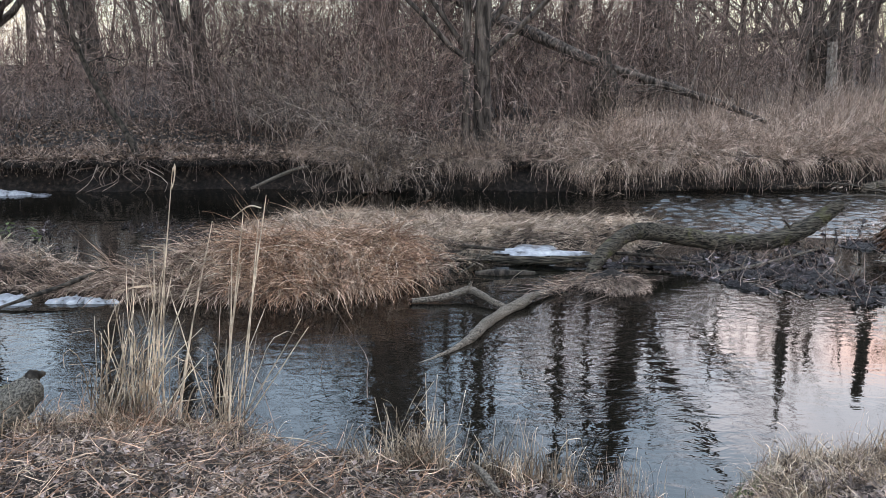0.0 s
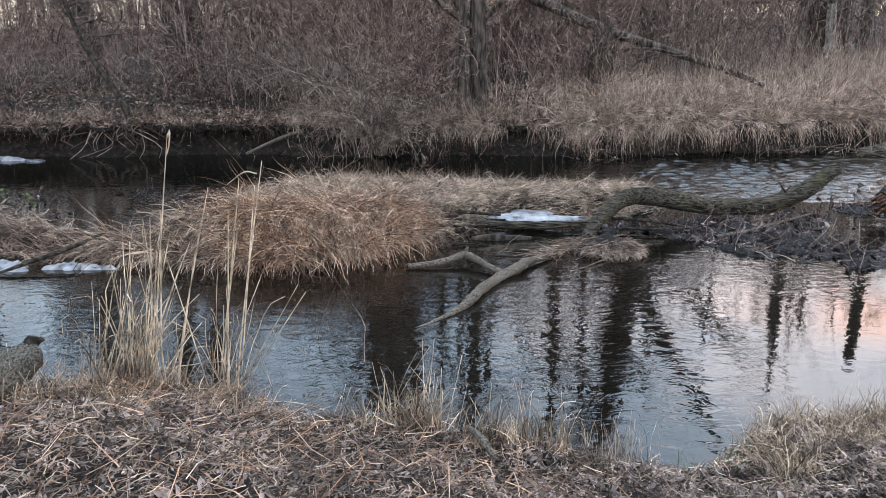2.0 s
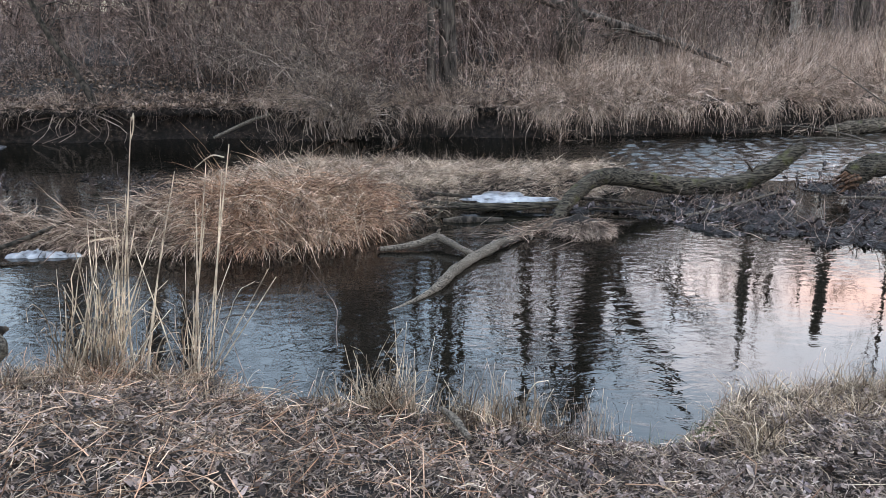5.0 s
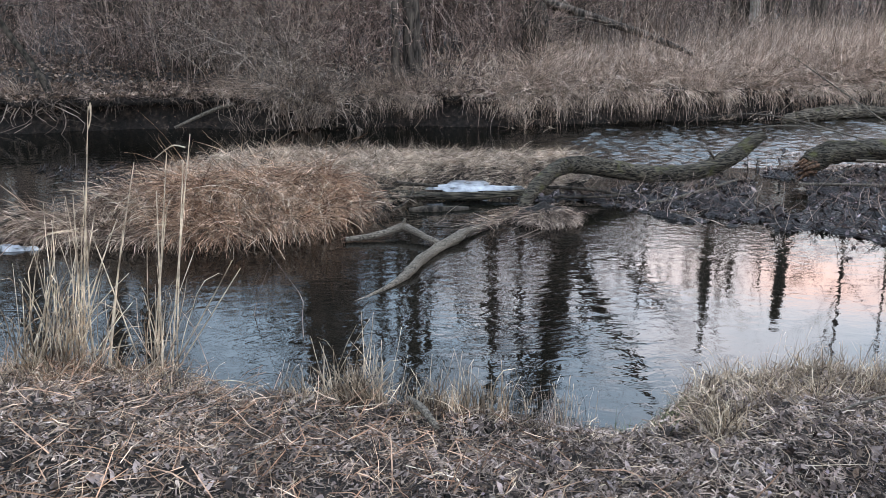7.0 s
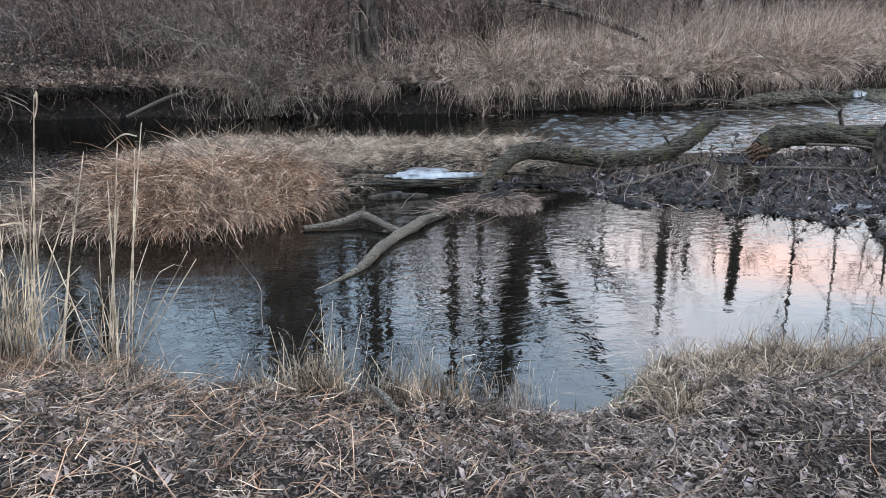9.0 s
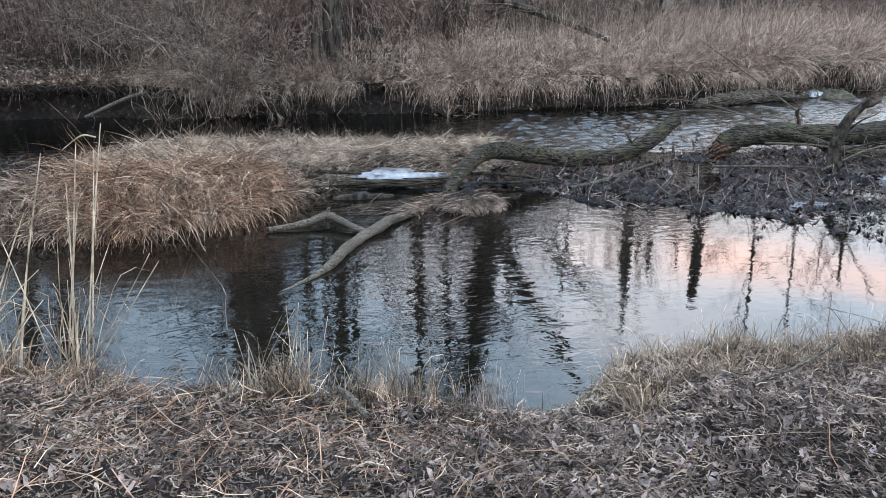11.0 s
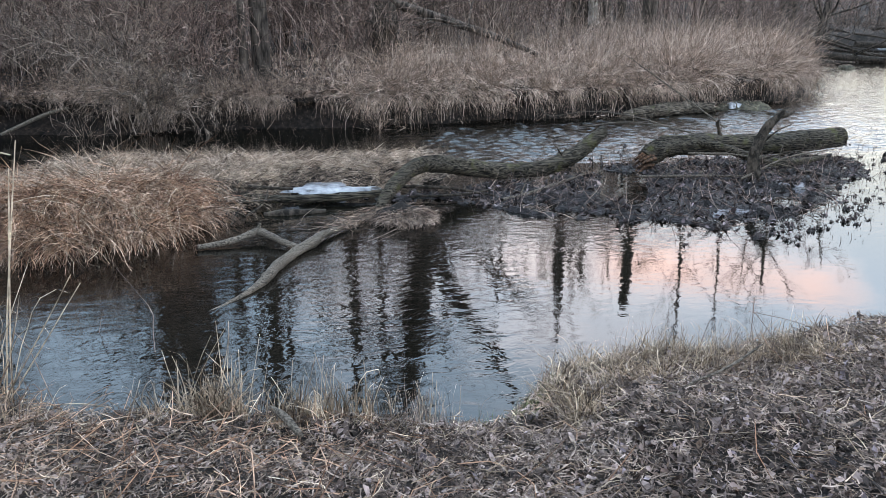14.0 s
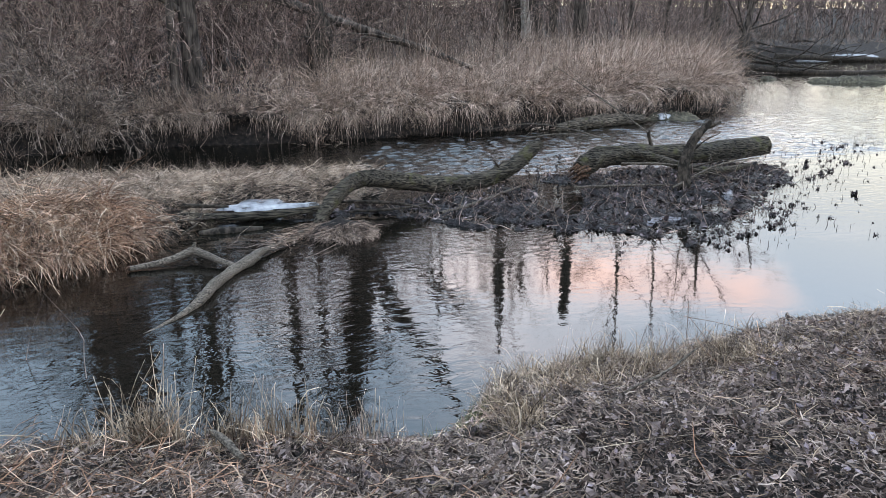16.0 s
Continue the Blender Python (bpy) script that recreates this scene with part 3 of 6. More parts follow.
LX = np.arange(-9.4, 15.2, 0.07)
LY = np.interp(LX, FAR_X, FAR_Y)
lip = []
for back, z0 in ((0.75, None), (0.45, 0.61), (0.16, 0.59), (0.0, 0.54), (0.03, 0.46), (0.2, 0.44), (0.6, 0.45)):
    ly = LY + lip_reach(LX) + back
    lip.append(np.stack([LX, ly, height(LX, ly) + 0.004 if z0 is None else z0 + 0.025 * rng.normal(size=len(LX))], -1))
lip_i = (np.arange(len(lip) - 1)[:, None] * len(LX) + np.arange(len(LX) - 1)[None]).ravel()
thing("bank_turf", [(np.concatenate(lip), np.stack([lip_i, lip_i + 1, lip_i + len(LX) + 1, lip_i + len(LX)], -1))], M_GROUND, "overhanging lip of dark rooted turf along the cut bank", "bank", kind="structure")


# ---- the wood on the far bank ----
def tree(name, at, rows, label, seed_len=0.42, boughs=11, mat=None, twigs=True, category="tree", group="trees of the far wood", spread=0.85):
    """A bare tree: a trunk through rows (x, y, z, r) and a crown of boughs, branches and twigs."""
    ob = base(name, at, label, category, group)
    c = curve_through(rows, 16)
    stem = part("trunk", tubes(c[None, :, :3], c[None, :, 3], 9, True, 0.06), mat or M_BARK, ob)
    P, R = c[None, :, :3], c[None, :, 3]
    A, ra = sprout(P, R, boughs, 0.3, 0.98, seed_len, spread, 0.10, 6, 0.42)
    B, rb = sprout(A, ra, 5, 0.25, 1.0, 0.5, 0.75, 0.08, 4, 0.55, 0.16)
    tagged(part("bough_mass", tubes(A, ra, 5), mat or M_BARK, ob), kind="stuff")
    chunks = tubes(B, rb, 3)
    if twigs:
        C, rc = sprout(B, rb, 6, 0.15, 1.0, 0.5, 0.7, 0.06, 3, 0.5, 0.2)
        chunks.append(ribbons(C, np.maximum(rc, 0.005)))
    tagged(part("crown", chunks, M_TWIG, ob), kind="stuff")
    return ob


def straight(x, y, z, h, r, dx=0.0, dy=0.0):
    return [(x, y, z - 0.3, r * 1.5), (x + dx * 0.08, y, z + h * 0.06, r * 1.08), (x + dx * 0.3, y + dy * 0.3, z + h * 0.3, r * 0.9),
            (x + dx * 0.65, y + dy * 0.6, z + h * 0.65, r * 0.6), (x + dx, y + dy, z + h, r * 0.18)]


TRUNKS = [  # x, y, height, radius, lean in x, label
    (-8.9, 21.0, 15, 0.27, -1.6, "tall bare tree with dark bark among brush"),
    (-6.35, 20.0, 15, 0.24, -1.7, "bare leaning tree with dark furrowed bark"),
    (-6.05, 20.3, 13, 0.18, -0.4, "bare forked tree with dark bark beside its twin"),
    (-1.5, 21.5, 16, 0.38, 0.3, "thick bare tree behind a dense shrub"),
    (0.42, 15.0, 12, 0.09, 0.1, "slender bare tree at the edge of the bank"),
    (0.74, 15.1, 13, 0.19, 0.0, "bare grey tree at the edge of the bank"),
    (3.05, 20.0, 14, 0.2, 0.2, "slender bare tree in the brush"),
    (14.1, 31.0, 12, 0.36, 0.2, "thick bare tree in the open wood"),
    (14.9, 34.0, 10, 0.24, 0.6, "bare tree with dark bark in the open wood"),
    (17.6, 27.2, 13, 0.12, 0.5, "slim bare tree beside tall grass"),
    (20.5, 29.0, 13, 0.11, 0.8, "slim leaning bare tree near the river bend"),
    (11.0, 36.0, 11, 0.22, -0.5, "bare tree in the open wood"),
    (-11.5, 18.5, 14, 0.3, 0.4, "bare tree with dark bark near the bank"),
    (1.9, 23.5, 13, 0.17, -0.6, "slender bare tree deep in the brush"),
    (4.6, 25.0, 13, 0.2, 0.5, "bare tree deep in the brush"),
    (-2.3, 24.0, 13, 0.2, 0.3, "bare tree deep in the brush"),
    (7.4, 27.0, 11, 0.18, 0.4, "slim bare tree in the open wood"),
    (12.2, 27.5, 9, 0.2, 0.3, "slim bare tree in the open wood"),
    (16.6, 33.0, 10, 0.3, -0.4, "thick bare tree in the open wood"),
    (18.9, 36.0, 11, 0.25, 0.4, "bare tree with dark bark in the open wood"),
    (8.3, 31.0, 10, 0.22, -0.3, "bare tree in the open wood"),
    (6.4, 28.0, 9, 0.15, 0.5, "slim bare tree deep in the brush"),
    (21.5, 38.0, 11, 0.25, 0.2, "bare tree with dark bark in the open wood"),
    (2.9, 30.0, 10, 0.25, 0.4, "bare tree deep in the brush"),
    (9.3, 25.0, 9, 0.12, -0.3, "slim bare tree in the open wood"),
    (0.06, 24.0, 13, 0.19, 0.1, "grey bare tree behind the thicket"),
    (25.4, 32.0, 11, 0.3, 0.5, "thick dark tree at the river bend"),
    (24.6, 31.6, 10, 0.14, -0.3, "slim bare tree at the river bend"),
    (26.6, 31.6, 10, 0.18, 2.4, "bare tree leaning out at the river bend"),
    (28.6, 33.5, 9, 0.2, 0.4, "bare tree with dark bark at the river bend"),
]
for x, y, h, r, dx, text in TRUNKS:
    r *= 0.95 if x < -5 else 0.8
    z = float(height(x, y))
    tree("tree", (x, y, z), straight(x, y, z, h, r, dx), text, boughs=9 if 1.0 < x < 8 else 14 if x > 8 else 13)

# the thick forked one whose image lies across the pool
z = float(height(5.7, 21.5))
forked = tree("tree", (5.7, 21.5, z), [(5.75, 21.5, z - 0.3, 0.5), (5.7, 21.5, z + 0.8, 0.4), (5.6, 21.5, 3.8, 0.36), (5.35, 21.5, 6.3, 0.3), (5.05, 21.5, 8.6, 0.24), (4.8, 21.5, 12.0, 0.1)],
              "thick forked bare tree with spreading boughs", boughs=14)
part("bough", limb([(5.5, 21.5, 4.6, 0.26), (6.1, 21.4, 5.8, 0.24), (6.8, 21.3, 7.0, 0.2), (7.6, 21.2, 8.3, 0.15), (8.6, 21.0, 10.2, 0.06)], 18, 8, 0.06, False), M_BARK, forked)

# heavy boughs high in the tree behind the shrub, mirrored as one dark band in the pool
z = float(height(-1.5, 21.5))
thick = base("tree", (-1.95, 22.0, z), "thick bare tree parting into three upright boughs", "tree", "trees of the far wood")
part("trunk", limb([(-1.95, 22, z - 0.3, 0.42), (-1.85, 22, z + 1.0, 0.33), (-1.65, 22, 4.2, 0.32), (-1.45, 22, 6.2, 0.32), (-1.38, 22, 8.2, 0.26), (-1.35, 22, 9.8, 0.06)], 20, 10, 0.05), M_BARK, thick)
b1 = [(-1.7, 22, 4.0, 0.26), (-1.3, 21.9, 5.0, 0.27), (-0.85, 21.9, 6.6, 0.25), (-0.72, 21.9, 8.0, 0.18), (-0.6, 21.9, 9.6, 0.04)]
b2 = [(-1.7, 22, 4.4, 0.24), (-1.9, 22.1, 5.4, 0.25), (-1.95, 22.1, 7.0, 0.24), (-1.98, 22.1, 8.4, 0.17), (-2.1, 22.1, 9.9, 0.04)]
crown = []
for rows in (b1, b2):
    part("bough", limb(rows, 16, 8, 0.05, False), M_BARK, thick)
    c = curve_through(rows, 12)
    A, ra = sprout(c[None, :, :3], c[None, :, 3], 12, 0.3, 0.98, 0.4, 0.8, 0.08, 6, 0.3)
    B, rb = sprout(A, ra, 6, 0.2, 1.0, 0.5, 0.75, 0.06, 4, 0.55, 0.16)
    crown += tubes(A, ra, 5) + tubes(B, rb, 3)
tagged(part("crown", crown, M_TWIG, thick), kind="stuff")

# a trunk fallen level between the trees of the open wood
far_fallen = base("fallen_tree", (8.6, 30.0, 0.9), "dark trunk fallen level between trees of the open wood", "tree")
part("trunk", limb([(8.4, 30.2, 2.7, 0.09), (10.27, 30, 3.05, 0.14), (11.4, 30, 3.17, 0.17), (13.4, 30, 3.4, 0.19), (14.2, 30, 3.3, 0.22)], 20, 9, 0.06), M_BARK, far_fallen)
part("bough", limb([(10.9, 30, 3.1, 0.1), (10.4, 30, 3.8, 0.09), (9.4, 30.2, 4.6, 0.07), (8.4, 30.3, 5.2, 0.03)], 12, 7, 0.06, False), M_BARK, far_fallen)
part("root_plate", limb([(14.1, 30, 0.5, 0.3), (14.3, 30, 1.6, 0.34), (14.35, 30.05, 3.0, 0.4), (14.3, 30.05, 3.7, 0.16)], 12, 10, 0.14), M_DARKWOOD, far_fallen, "dark upturned root plate")

# a snapped dead tree without a crown, and the pale barkless one in front of it
z = float(height(15.4, 27.0))
dead = base("dead_tree", (15.4, 27.0, z), "dead standing tree snapped off high up", "tree")
part("trunk", limb([(15.4, 27, z - 0.3, 0.34), (15.35, 27, z + 1, 0.27), (15.3, 27, z + 5, 0.23), (15.3, 27, z + 8.6, 0.17), (15.32, 27, z + 8.9, 0.05)]), M_BARK, dead)
z = float(height(13.6, 28.0))
pale = base("dead_tree", (13.6, 28.0, z), "pale barkless snag with a dark rotten foot", "tree")
snag_trunk = part("trunk", limb([(13.62, 28, z + 0.3, 0.22), (13.57, 28, z + 0.8, 0.18), (13.5, 28, z + 1.5, 0.16), (13.47, 28, z + 2.1, 0.15)]), M_WHITEWOOD, pale)
part("top", limb([(13.47, 28.02, z + 1.9, 0.16), (13.42, 28.02, z + 3.4, 0.14), (13.4, 28.05, z + 5.6, 0.11), (13.3, 28.1, z + 7.5, 0.04)]), M_BARK, pale, "grey top still in bark")
part("foot", limb([(13.66, 27.97, z - 0.3, 0.34), (13.64, 27.97, z + 0.1, 0.3), (13.62, 27.98, z + 0.45, 0.25)], 8), M_DARKWOOD, pale, "dark rotten foot")

# further trees repeat four bare shapes
shapes = []
for k in range(4):
    h = (15, 13, 17, 12)[k]
    x0 = -30.0 + 14 * k
    z = float(height(x0, 46 + 3 * k))
    shapes.append(tree("tree", (x0, 46 + 3 * k, z), straight(x0, 46 + 3 * k, z, h, (0.17, 0.12, 0.2, 0.1)[k], (0.8, -0.7, 0.3, 1.2)[k]),
                       "bare winter tree standing deep in the wood", twigs=k < 3))
for k in range(60):
    u = rng.random()
    x = rng.uniform(-0.75, 1.0)
    y = (27 if x < 0.2 else 38) + 40 * u
    x *= y
    if far_in(x, y) < 2.0 or x > 0.72 * y or (0.06 * y < x < 0.34 * y and k % 2) or -0.3 * y < x < -0.1 * y:
        continue
    src = shapes[int(rng.integers(4))]
    m = pose(x, y, float(height(x, y)), rng.normal() * 2, rng.normal() * 3, rng.uniform(0, 360))
    copy_thing(src, m)

# undergrowth: saplings and shoots through the whole wood
def shoots(at, hgt, lean, curl, r, side, twig, K=6, n=3, thin=0.003):
    P = bend(at, uni(0, 2 * np.pi, len(at)), lean, curl, hgt, K, 1.3, 0.5)
    R = taper(r, K, 0.25)
    out = tubes(P, R, n) if n else [ribbons(P, R)]
    if side:
        A, ra = sprout(P, R, side, 0.2, 0.95, 0.42, 0.75, 0.07, 4, 0.55, 0.34)
        out += tubes(A, np.maximum(ra, thin), 3) if n else [ribbons(A, np.maximum(ra, thin))]
        if twig:
            B, rb = sprout(A, ra, twig, 0.2, 1.0, 0.5, 0.75, 0.04, 3, 0.6, 0.4)
            out += tubes(B, np.maximum(rb, thin), 3) if n else [ribbons(B, np.maximum(rb, thin))]
    return out


s = scatter(900, -26, 36, 18.5, 50, lambda x, y, z: (far_in(x, y) > 3) & ((np.abs(x - 0.483 * y) > 0.9) | (y > 28)))
n = len(s)
thing("saplings", shoots(s, uni(2.2, 5.5, n) * (0.7 + s[:, 1] / 80), uni(0, 0.18, n), uni(-0.1, 0.35, n), uni(0.009, 0.028, n), 9, 3, 6, 0, 0.005), M_TWIG,
      "bare grey-brown saplings filling the wood", "saplings", kind="stuff")
behind = lambda x, y: (x < -0.4) | (x > 6.4) | (y > np.interp(x, [-0.6, 1, 1.95, 3.3, 4.6, 6.5], [20.6, 19, 18, 17, 16.5, 16]) + 0.3) | (rng.random(len(x)) < 0.15)
s = scatter(1800, -18, 6.5, 15.0, 26, lambda x, y, z: behind(x, y) & (far_in(x, y) > np.where(x < -3, 4.2, 1.2) + rng.normal(size=len(x)) * 0.6) & (x < 4.5 - 0.1 * y + 2 * rng.random(len(x))))
n = len(s)
thing("brushwood", shoots(s, uni(0.9, 2.9, n), uni(0, 0.45, n), uni(0.1, 1.0, n), uni(0.004, 0.009, n), 8, 3, 5, 0, 0.0036), M_REDTWIG,
      "dense thicket of bare reddish-brown shoots", "brushwood", kind="stuff")
s = scatter(170, -1.5, 5.5, 18.8, 24, lambda x, y, z: behind(x, y))
n = len(s)
thing("brushwood", shoots(s, uni(2.6, 5.6, n), uni(0, 0.3, n), uni(0.0, 0.7, n), uni(0.006, 0.014, n), 11, 4, 6, 0, 0.004), M_REDTWIG,
      "tall bare brush behind the fallen tree", "brushwood", kind="stuff")
s = scatter(120, -5.2, -1.0, 15.6, 19.5)
n = len(s)
thing("brushwood", shoots(s, np.where(s[:, 0] > -0.1 * s[:, 1], 1.5, 1.0) * uni(2.4, 3.9, n), uni(0, 0.22, n), uni(-0.1, 0.5, n), uni(0.006, 0.015, n), 11, 4, 7, 0, 0.0042), M_TWIG,
      "tall crowded brown shoots above the overhanging shrub", "brushwood", kind="stuff")
s = scatter(400, 1.5, 8.5, 17.2, 25, lambda x, y, z: (far_in(x, y) > 2.5) & behind(x, y))
n = len(s)
thing("brushwood", shoots(s, uni(1.2, 3.8, n), uni(0, 0.35, n), uni(0.1, 0.8, n), uni(0.005, 0.011, n), 9, 4, 6, 0, 0.004), M_TWIG,
      "thin haze of bare brown shoots behind the grass", "brushwood", kind="stuff")
s = scatter(1450, -26, 44, 25, 52, lambda x, y, z: far_in(x, y) > 4)
n = len(s)
thing("undergrowth", shoots(s, uni(1.0, 3.2, n), uni(0, 0.4, n), uni(0.1, 0.8, n), uni(0.008, 0.016, n), 8, 2, 5, 0, 0.006), M_REDTWIG,
      "bare brown undergrowth between the trees", "undergrowth", kind="stuff")


s = scatter(420, -15, -3.2, 15.2, 19, lambda x, y, z: far_in(x, y) > 1.5)
n = len(s)
thing("brushwood", shoots(s, uni(0.4, 1.7, n), uni(0, 0.7, n), uni(0.2, 1.5, n), uni(0.004, 0.009, n), 8, 3, 6, 0, 0.0034), M_TWIG,
      "thin brown brush over the leafy floor of the wood", "brushwood", kind="stuff")
n = 70
s = scatter(n, -12, 1.0, 16.5, 23)
n = len(s)
thing("saplings", shoots(s, uni(3.0, 7.0, n), uni(0, 0.3, n), uni(-0.2, 0.5, n), uni(0.008, 0.022, n), 10, 4, 7, 0, 0.0045), M_TWIG,
      "thin crooked grey saplings at the edge of the wood", "saplings", kind="stuff")


def far_spots(n, x0, x1, y0, y1):
    s = np.stack([uni(x0, x1, n), uni(y0, y1, n)], -1)
    s = s[far_in(s[:, 0], s[:, 1]) > 3]
    return np.concatenate([s, height(s[:, 0], s[:, 1])[:, None]], 1)


# the far edge of the wood, closing the view
s = far_spots(1150, -150, 190, 62, 125)
s = s[(s[:, 0] < 0.7 * s[:, 1]) | (rng.random(len(s)) < 0.35)]
n = len(s)
thing("far_wood", shoots(s, uni(4, 9.5, n), uni(0, 0.12, n), uni(-0.1, 0.3, n), uni(0.03, 0.09, n), 7, 1, 5, 0, 0.022), M_FOREST,
      "distant bare wood closing the view", "woods", kind="stuff")
s = far_spots(1100, 30, 125, 44, 100)
n = len(s)
thing("far_wood", shoots(s, uni(1.8, 4.0, n), uni(0, 0.15, n), uni(-0.1, 0.4, n), uni(0.03, 0.07, n), 7, 1, 4, 0, 0.028), M_FOREST,
      "distant bare wood beyond the river bend", "woods", kind="stuff")
s = far_spots(1100, -140, 180, 40, 120)
n = len(s)
thing("far_brush", shoots(s, uni(1.2, 4.5, n), uni(0, 0.4, n), uni(0.0, 0.6, n), uni(0.015, 0.035, n), 8, 1, 4, 0, 0.014), M_FOREST,
      "distant brown brush under the trees", "brush", kind="stuff")
s = far_spots(1700, 52, 170, 40, 130)
n = len(s)
thing("far_brush", shoots(s, uni(1.5, 4.6, n), uni(0, 0.5, n), uni(0.0, 0.7, n), uni(0.05, 0.11, n), 4, 0, 4, 0, 0.035), M_FOREST,
      "distant dark thicket beyond the river bend", "brush", kind="stuff")
# the wood on the near side, behind the viewpoint
for k in range(14):
    x, y = -26 + 4.2 * k + rng.normal(), -11 - 9 * rng.random()
    copy_thing(shapes[k % 4], pose(x, y, float(height(x, y)), 0, 0, rng.uniform(0, 360)))


# ---- far bank: leaning tree with bared roots, the overhanging shrub, brush along the edge ----
lean_tree = base("tree", (-5.57, 14.2, 0.7), "thin tree leaning over the bank with washed-out roots", "tree")
c = curve_through([(-5.5, 14.15, 0.55, 0.12), (-5.62, 14.2, 0.85, 0.09), (-5.81, 14.3, 1.14, 0.075), (-6.28, 14.4, 1.88, 0.07), (-6.6, 14.5, 2.67, 0.06),
                   (-6.75, 14.5, 3.3, 0.05), (-6.8, 14.5, 5.0, 0.025)], 18)
lean_trunk = part("trunk", tubes(c[None, :, :3], c[None, :, 3] * 0.7, 8, True, 0.06), M_DARKWOOD, lean_tree)
A, ra = sprout(c[None, :, :3], c[None, :, 3] * 0.34, 26, 0.42, 0.98, 0.42, 1.2, 0.02, 9, 0.6, 0.34)
B, rb = sprout(A, ra, 8, 0.15, 1.0, 0.4, 0.8, 0.02, 6, 0.6, 0.4)
C, rc = sprout(B, rb, 5, 0.2, 1.0, 0.5, 0.7, 0.0, 4, 0.7, 0.4)
tagged(part("bough_mass", tubes(A, ra, 4), M_BARK, lean_tree), kind="stuff")
tagged(part("crown", tubes(B, rb, 3) + tubes(C, np.maximum(rc, 0.003), 3), M_TWIG, lean_tree), kind="stuff")
roots = []
for k in range(34):
    x0 = -5.55 + rng.normal() * 0.34
    x, y = x0 + rng.normal() * 0.35, 13.85 + 0.12 * rng.normal()
    fall = rng.uniform(0.15, 0.6)
    roots += limb([(x0, 14.2, 0.6, rng.uniform(0.008, 0.02)), (x0 + 0.4 * (x - x0) + rng.normal() * 0.08, 14.02 + rng.normal() * 0.04, 0.6 - 0.15 * rng.random(), 0.012),
                   (x + rng.normal() * 0.1, y, 0.55 - fall * 0.6, 0.008), (x + rng.normal() * 0.22, y - 0.06 * rng.random(), 0.52 - fall, 0.005)], 9, 4, 0.15, False)
tagged(part("root_mass", roots, M_ROOT, lean_trunk, "bared grey roots reaching to the water"), kind="stuff")


def shrub(at, n, hgt, droop, mat, label, toward=None, spread=0.5):
    """Many shoots from one foot, arching out."""
    ob = base("shrub", at, label, "shrub", "shrubs on the far bank")
    s = np.array(at)[None] + rng.normal(size=(n, 3)) * [spread, spread * 0.6, 0.02]
    s[:, 2] = np.maximum(height(s[:, 0], s[:, 1]), 0.05)
    head = uni(0, 2 * np.pi, n) if toward is None else toward + rng.normal(size=n) * 0.9
    P = bend(s, head, uni(0.05, 0.6, n), uni(0.2, 1, n) * droop, uni(0.5, 1, n) * hgt, 7, 1.5, 0.4)
    R = taper(uni(0.004, 0.009, n), 7, 0.3)
    A, ra = sprout(P, R, 6, 0.15, 0.95, 0.36, 0.65, -0.03, 4, 0.6, 0.35)
    B, rb = sprout(A, ra, 3, 0.2, 1.0, 0.5, 0.65, -0.02, 3, 0.65, 0.35)
    tagged(part("shoot_mass", tubes(P, R, 4), mat, ob), kind="stuff")
    tagged(part("twig_mass", tubes(A, np.maximum(ra, 0.003), 3) + [ribbons(B, np.maximum(rb, 0.003))], mat, ob), kind="stuff")
    return ob


S = -math.pi / 2
shrub((-1.45, 14.35, 0.6), 60, 2.6, 2.2, M_GREENTWIG, "big dense grey-green shrub arching down to the water", S, 0.42)
shrub((-2.6, 15.3, 0.7), 60, 2.6, 1.6, M_GREENTWIG, "bare shrub of grey-green shoots", S, 0.7)
shrub((-0.6, 14.8, 0.7), 45, 2.2, 1.8, M_REDTWIG, "bare reddish shrub arching from the bank", S, 0.5)
shrub((-1.2, 16.0, 0.8), 110, 3.9, 0.6, M_REDTWIG, "tall bare reddish shrub", None, 0.9)
shrub((-9.6, 15.0, 0.7), 50, 2.6, 1.2, M_REDTWIG, "bare arching shrub at the edge of the bank", S, 0.7)
shrub((-4.2, 16.6, 0.7), 50, 1.7, 1.3, M_REDTWIG, "low bare shrub on the bank", None, 0.6)
shrub((1.9, 15.6, 0.8), 40, 2.8, 0.6, M_REDTWIG, "sparse upright bare shrub", None, 0.7)
shrub((3.4, 16.7, 0.85), 50, 2.0, 1.2, M_TWIG, "dark tangled shrub round a stump", None, 0.22)
shrub((18.2, 24.4, 0.8), 60, 3.0, 1.2, M_TWIG, "bare shrub at the river bend", None, 0.8)
shrub((21.0, 28.0, 0.8), 70, 3.0, 1.2, M_TWIG, "bare shrub at the river bend", None, 0.9)

shrub((-1.15, 13.95, 0.6), 80, 1.9, 2.6, M_GREENTWIG, "drooping mass of pale brown shoots hanging to the water", S, 0.2)

# the broken stump wrapped in shoots
stump = thing("tree_stump", limb([(3.4, 16.4, 0.5, 0.36), (3.37, 16.4, 1.1, 0.28), (3.28, 16.4, 2.0, 0.22), (3.25, 16.4, 2.5, 0.1)], 20, 14, 0.12, True, 0.1), M_DARKWOOD,
              "dark broken stump wrapped in shoots", "stump")

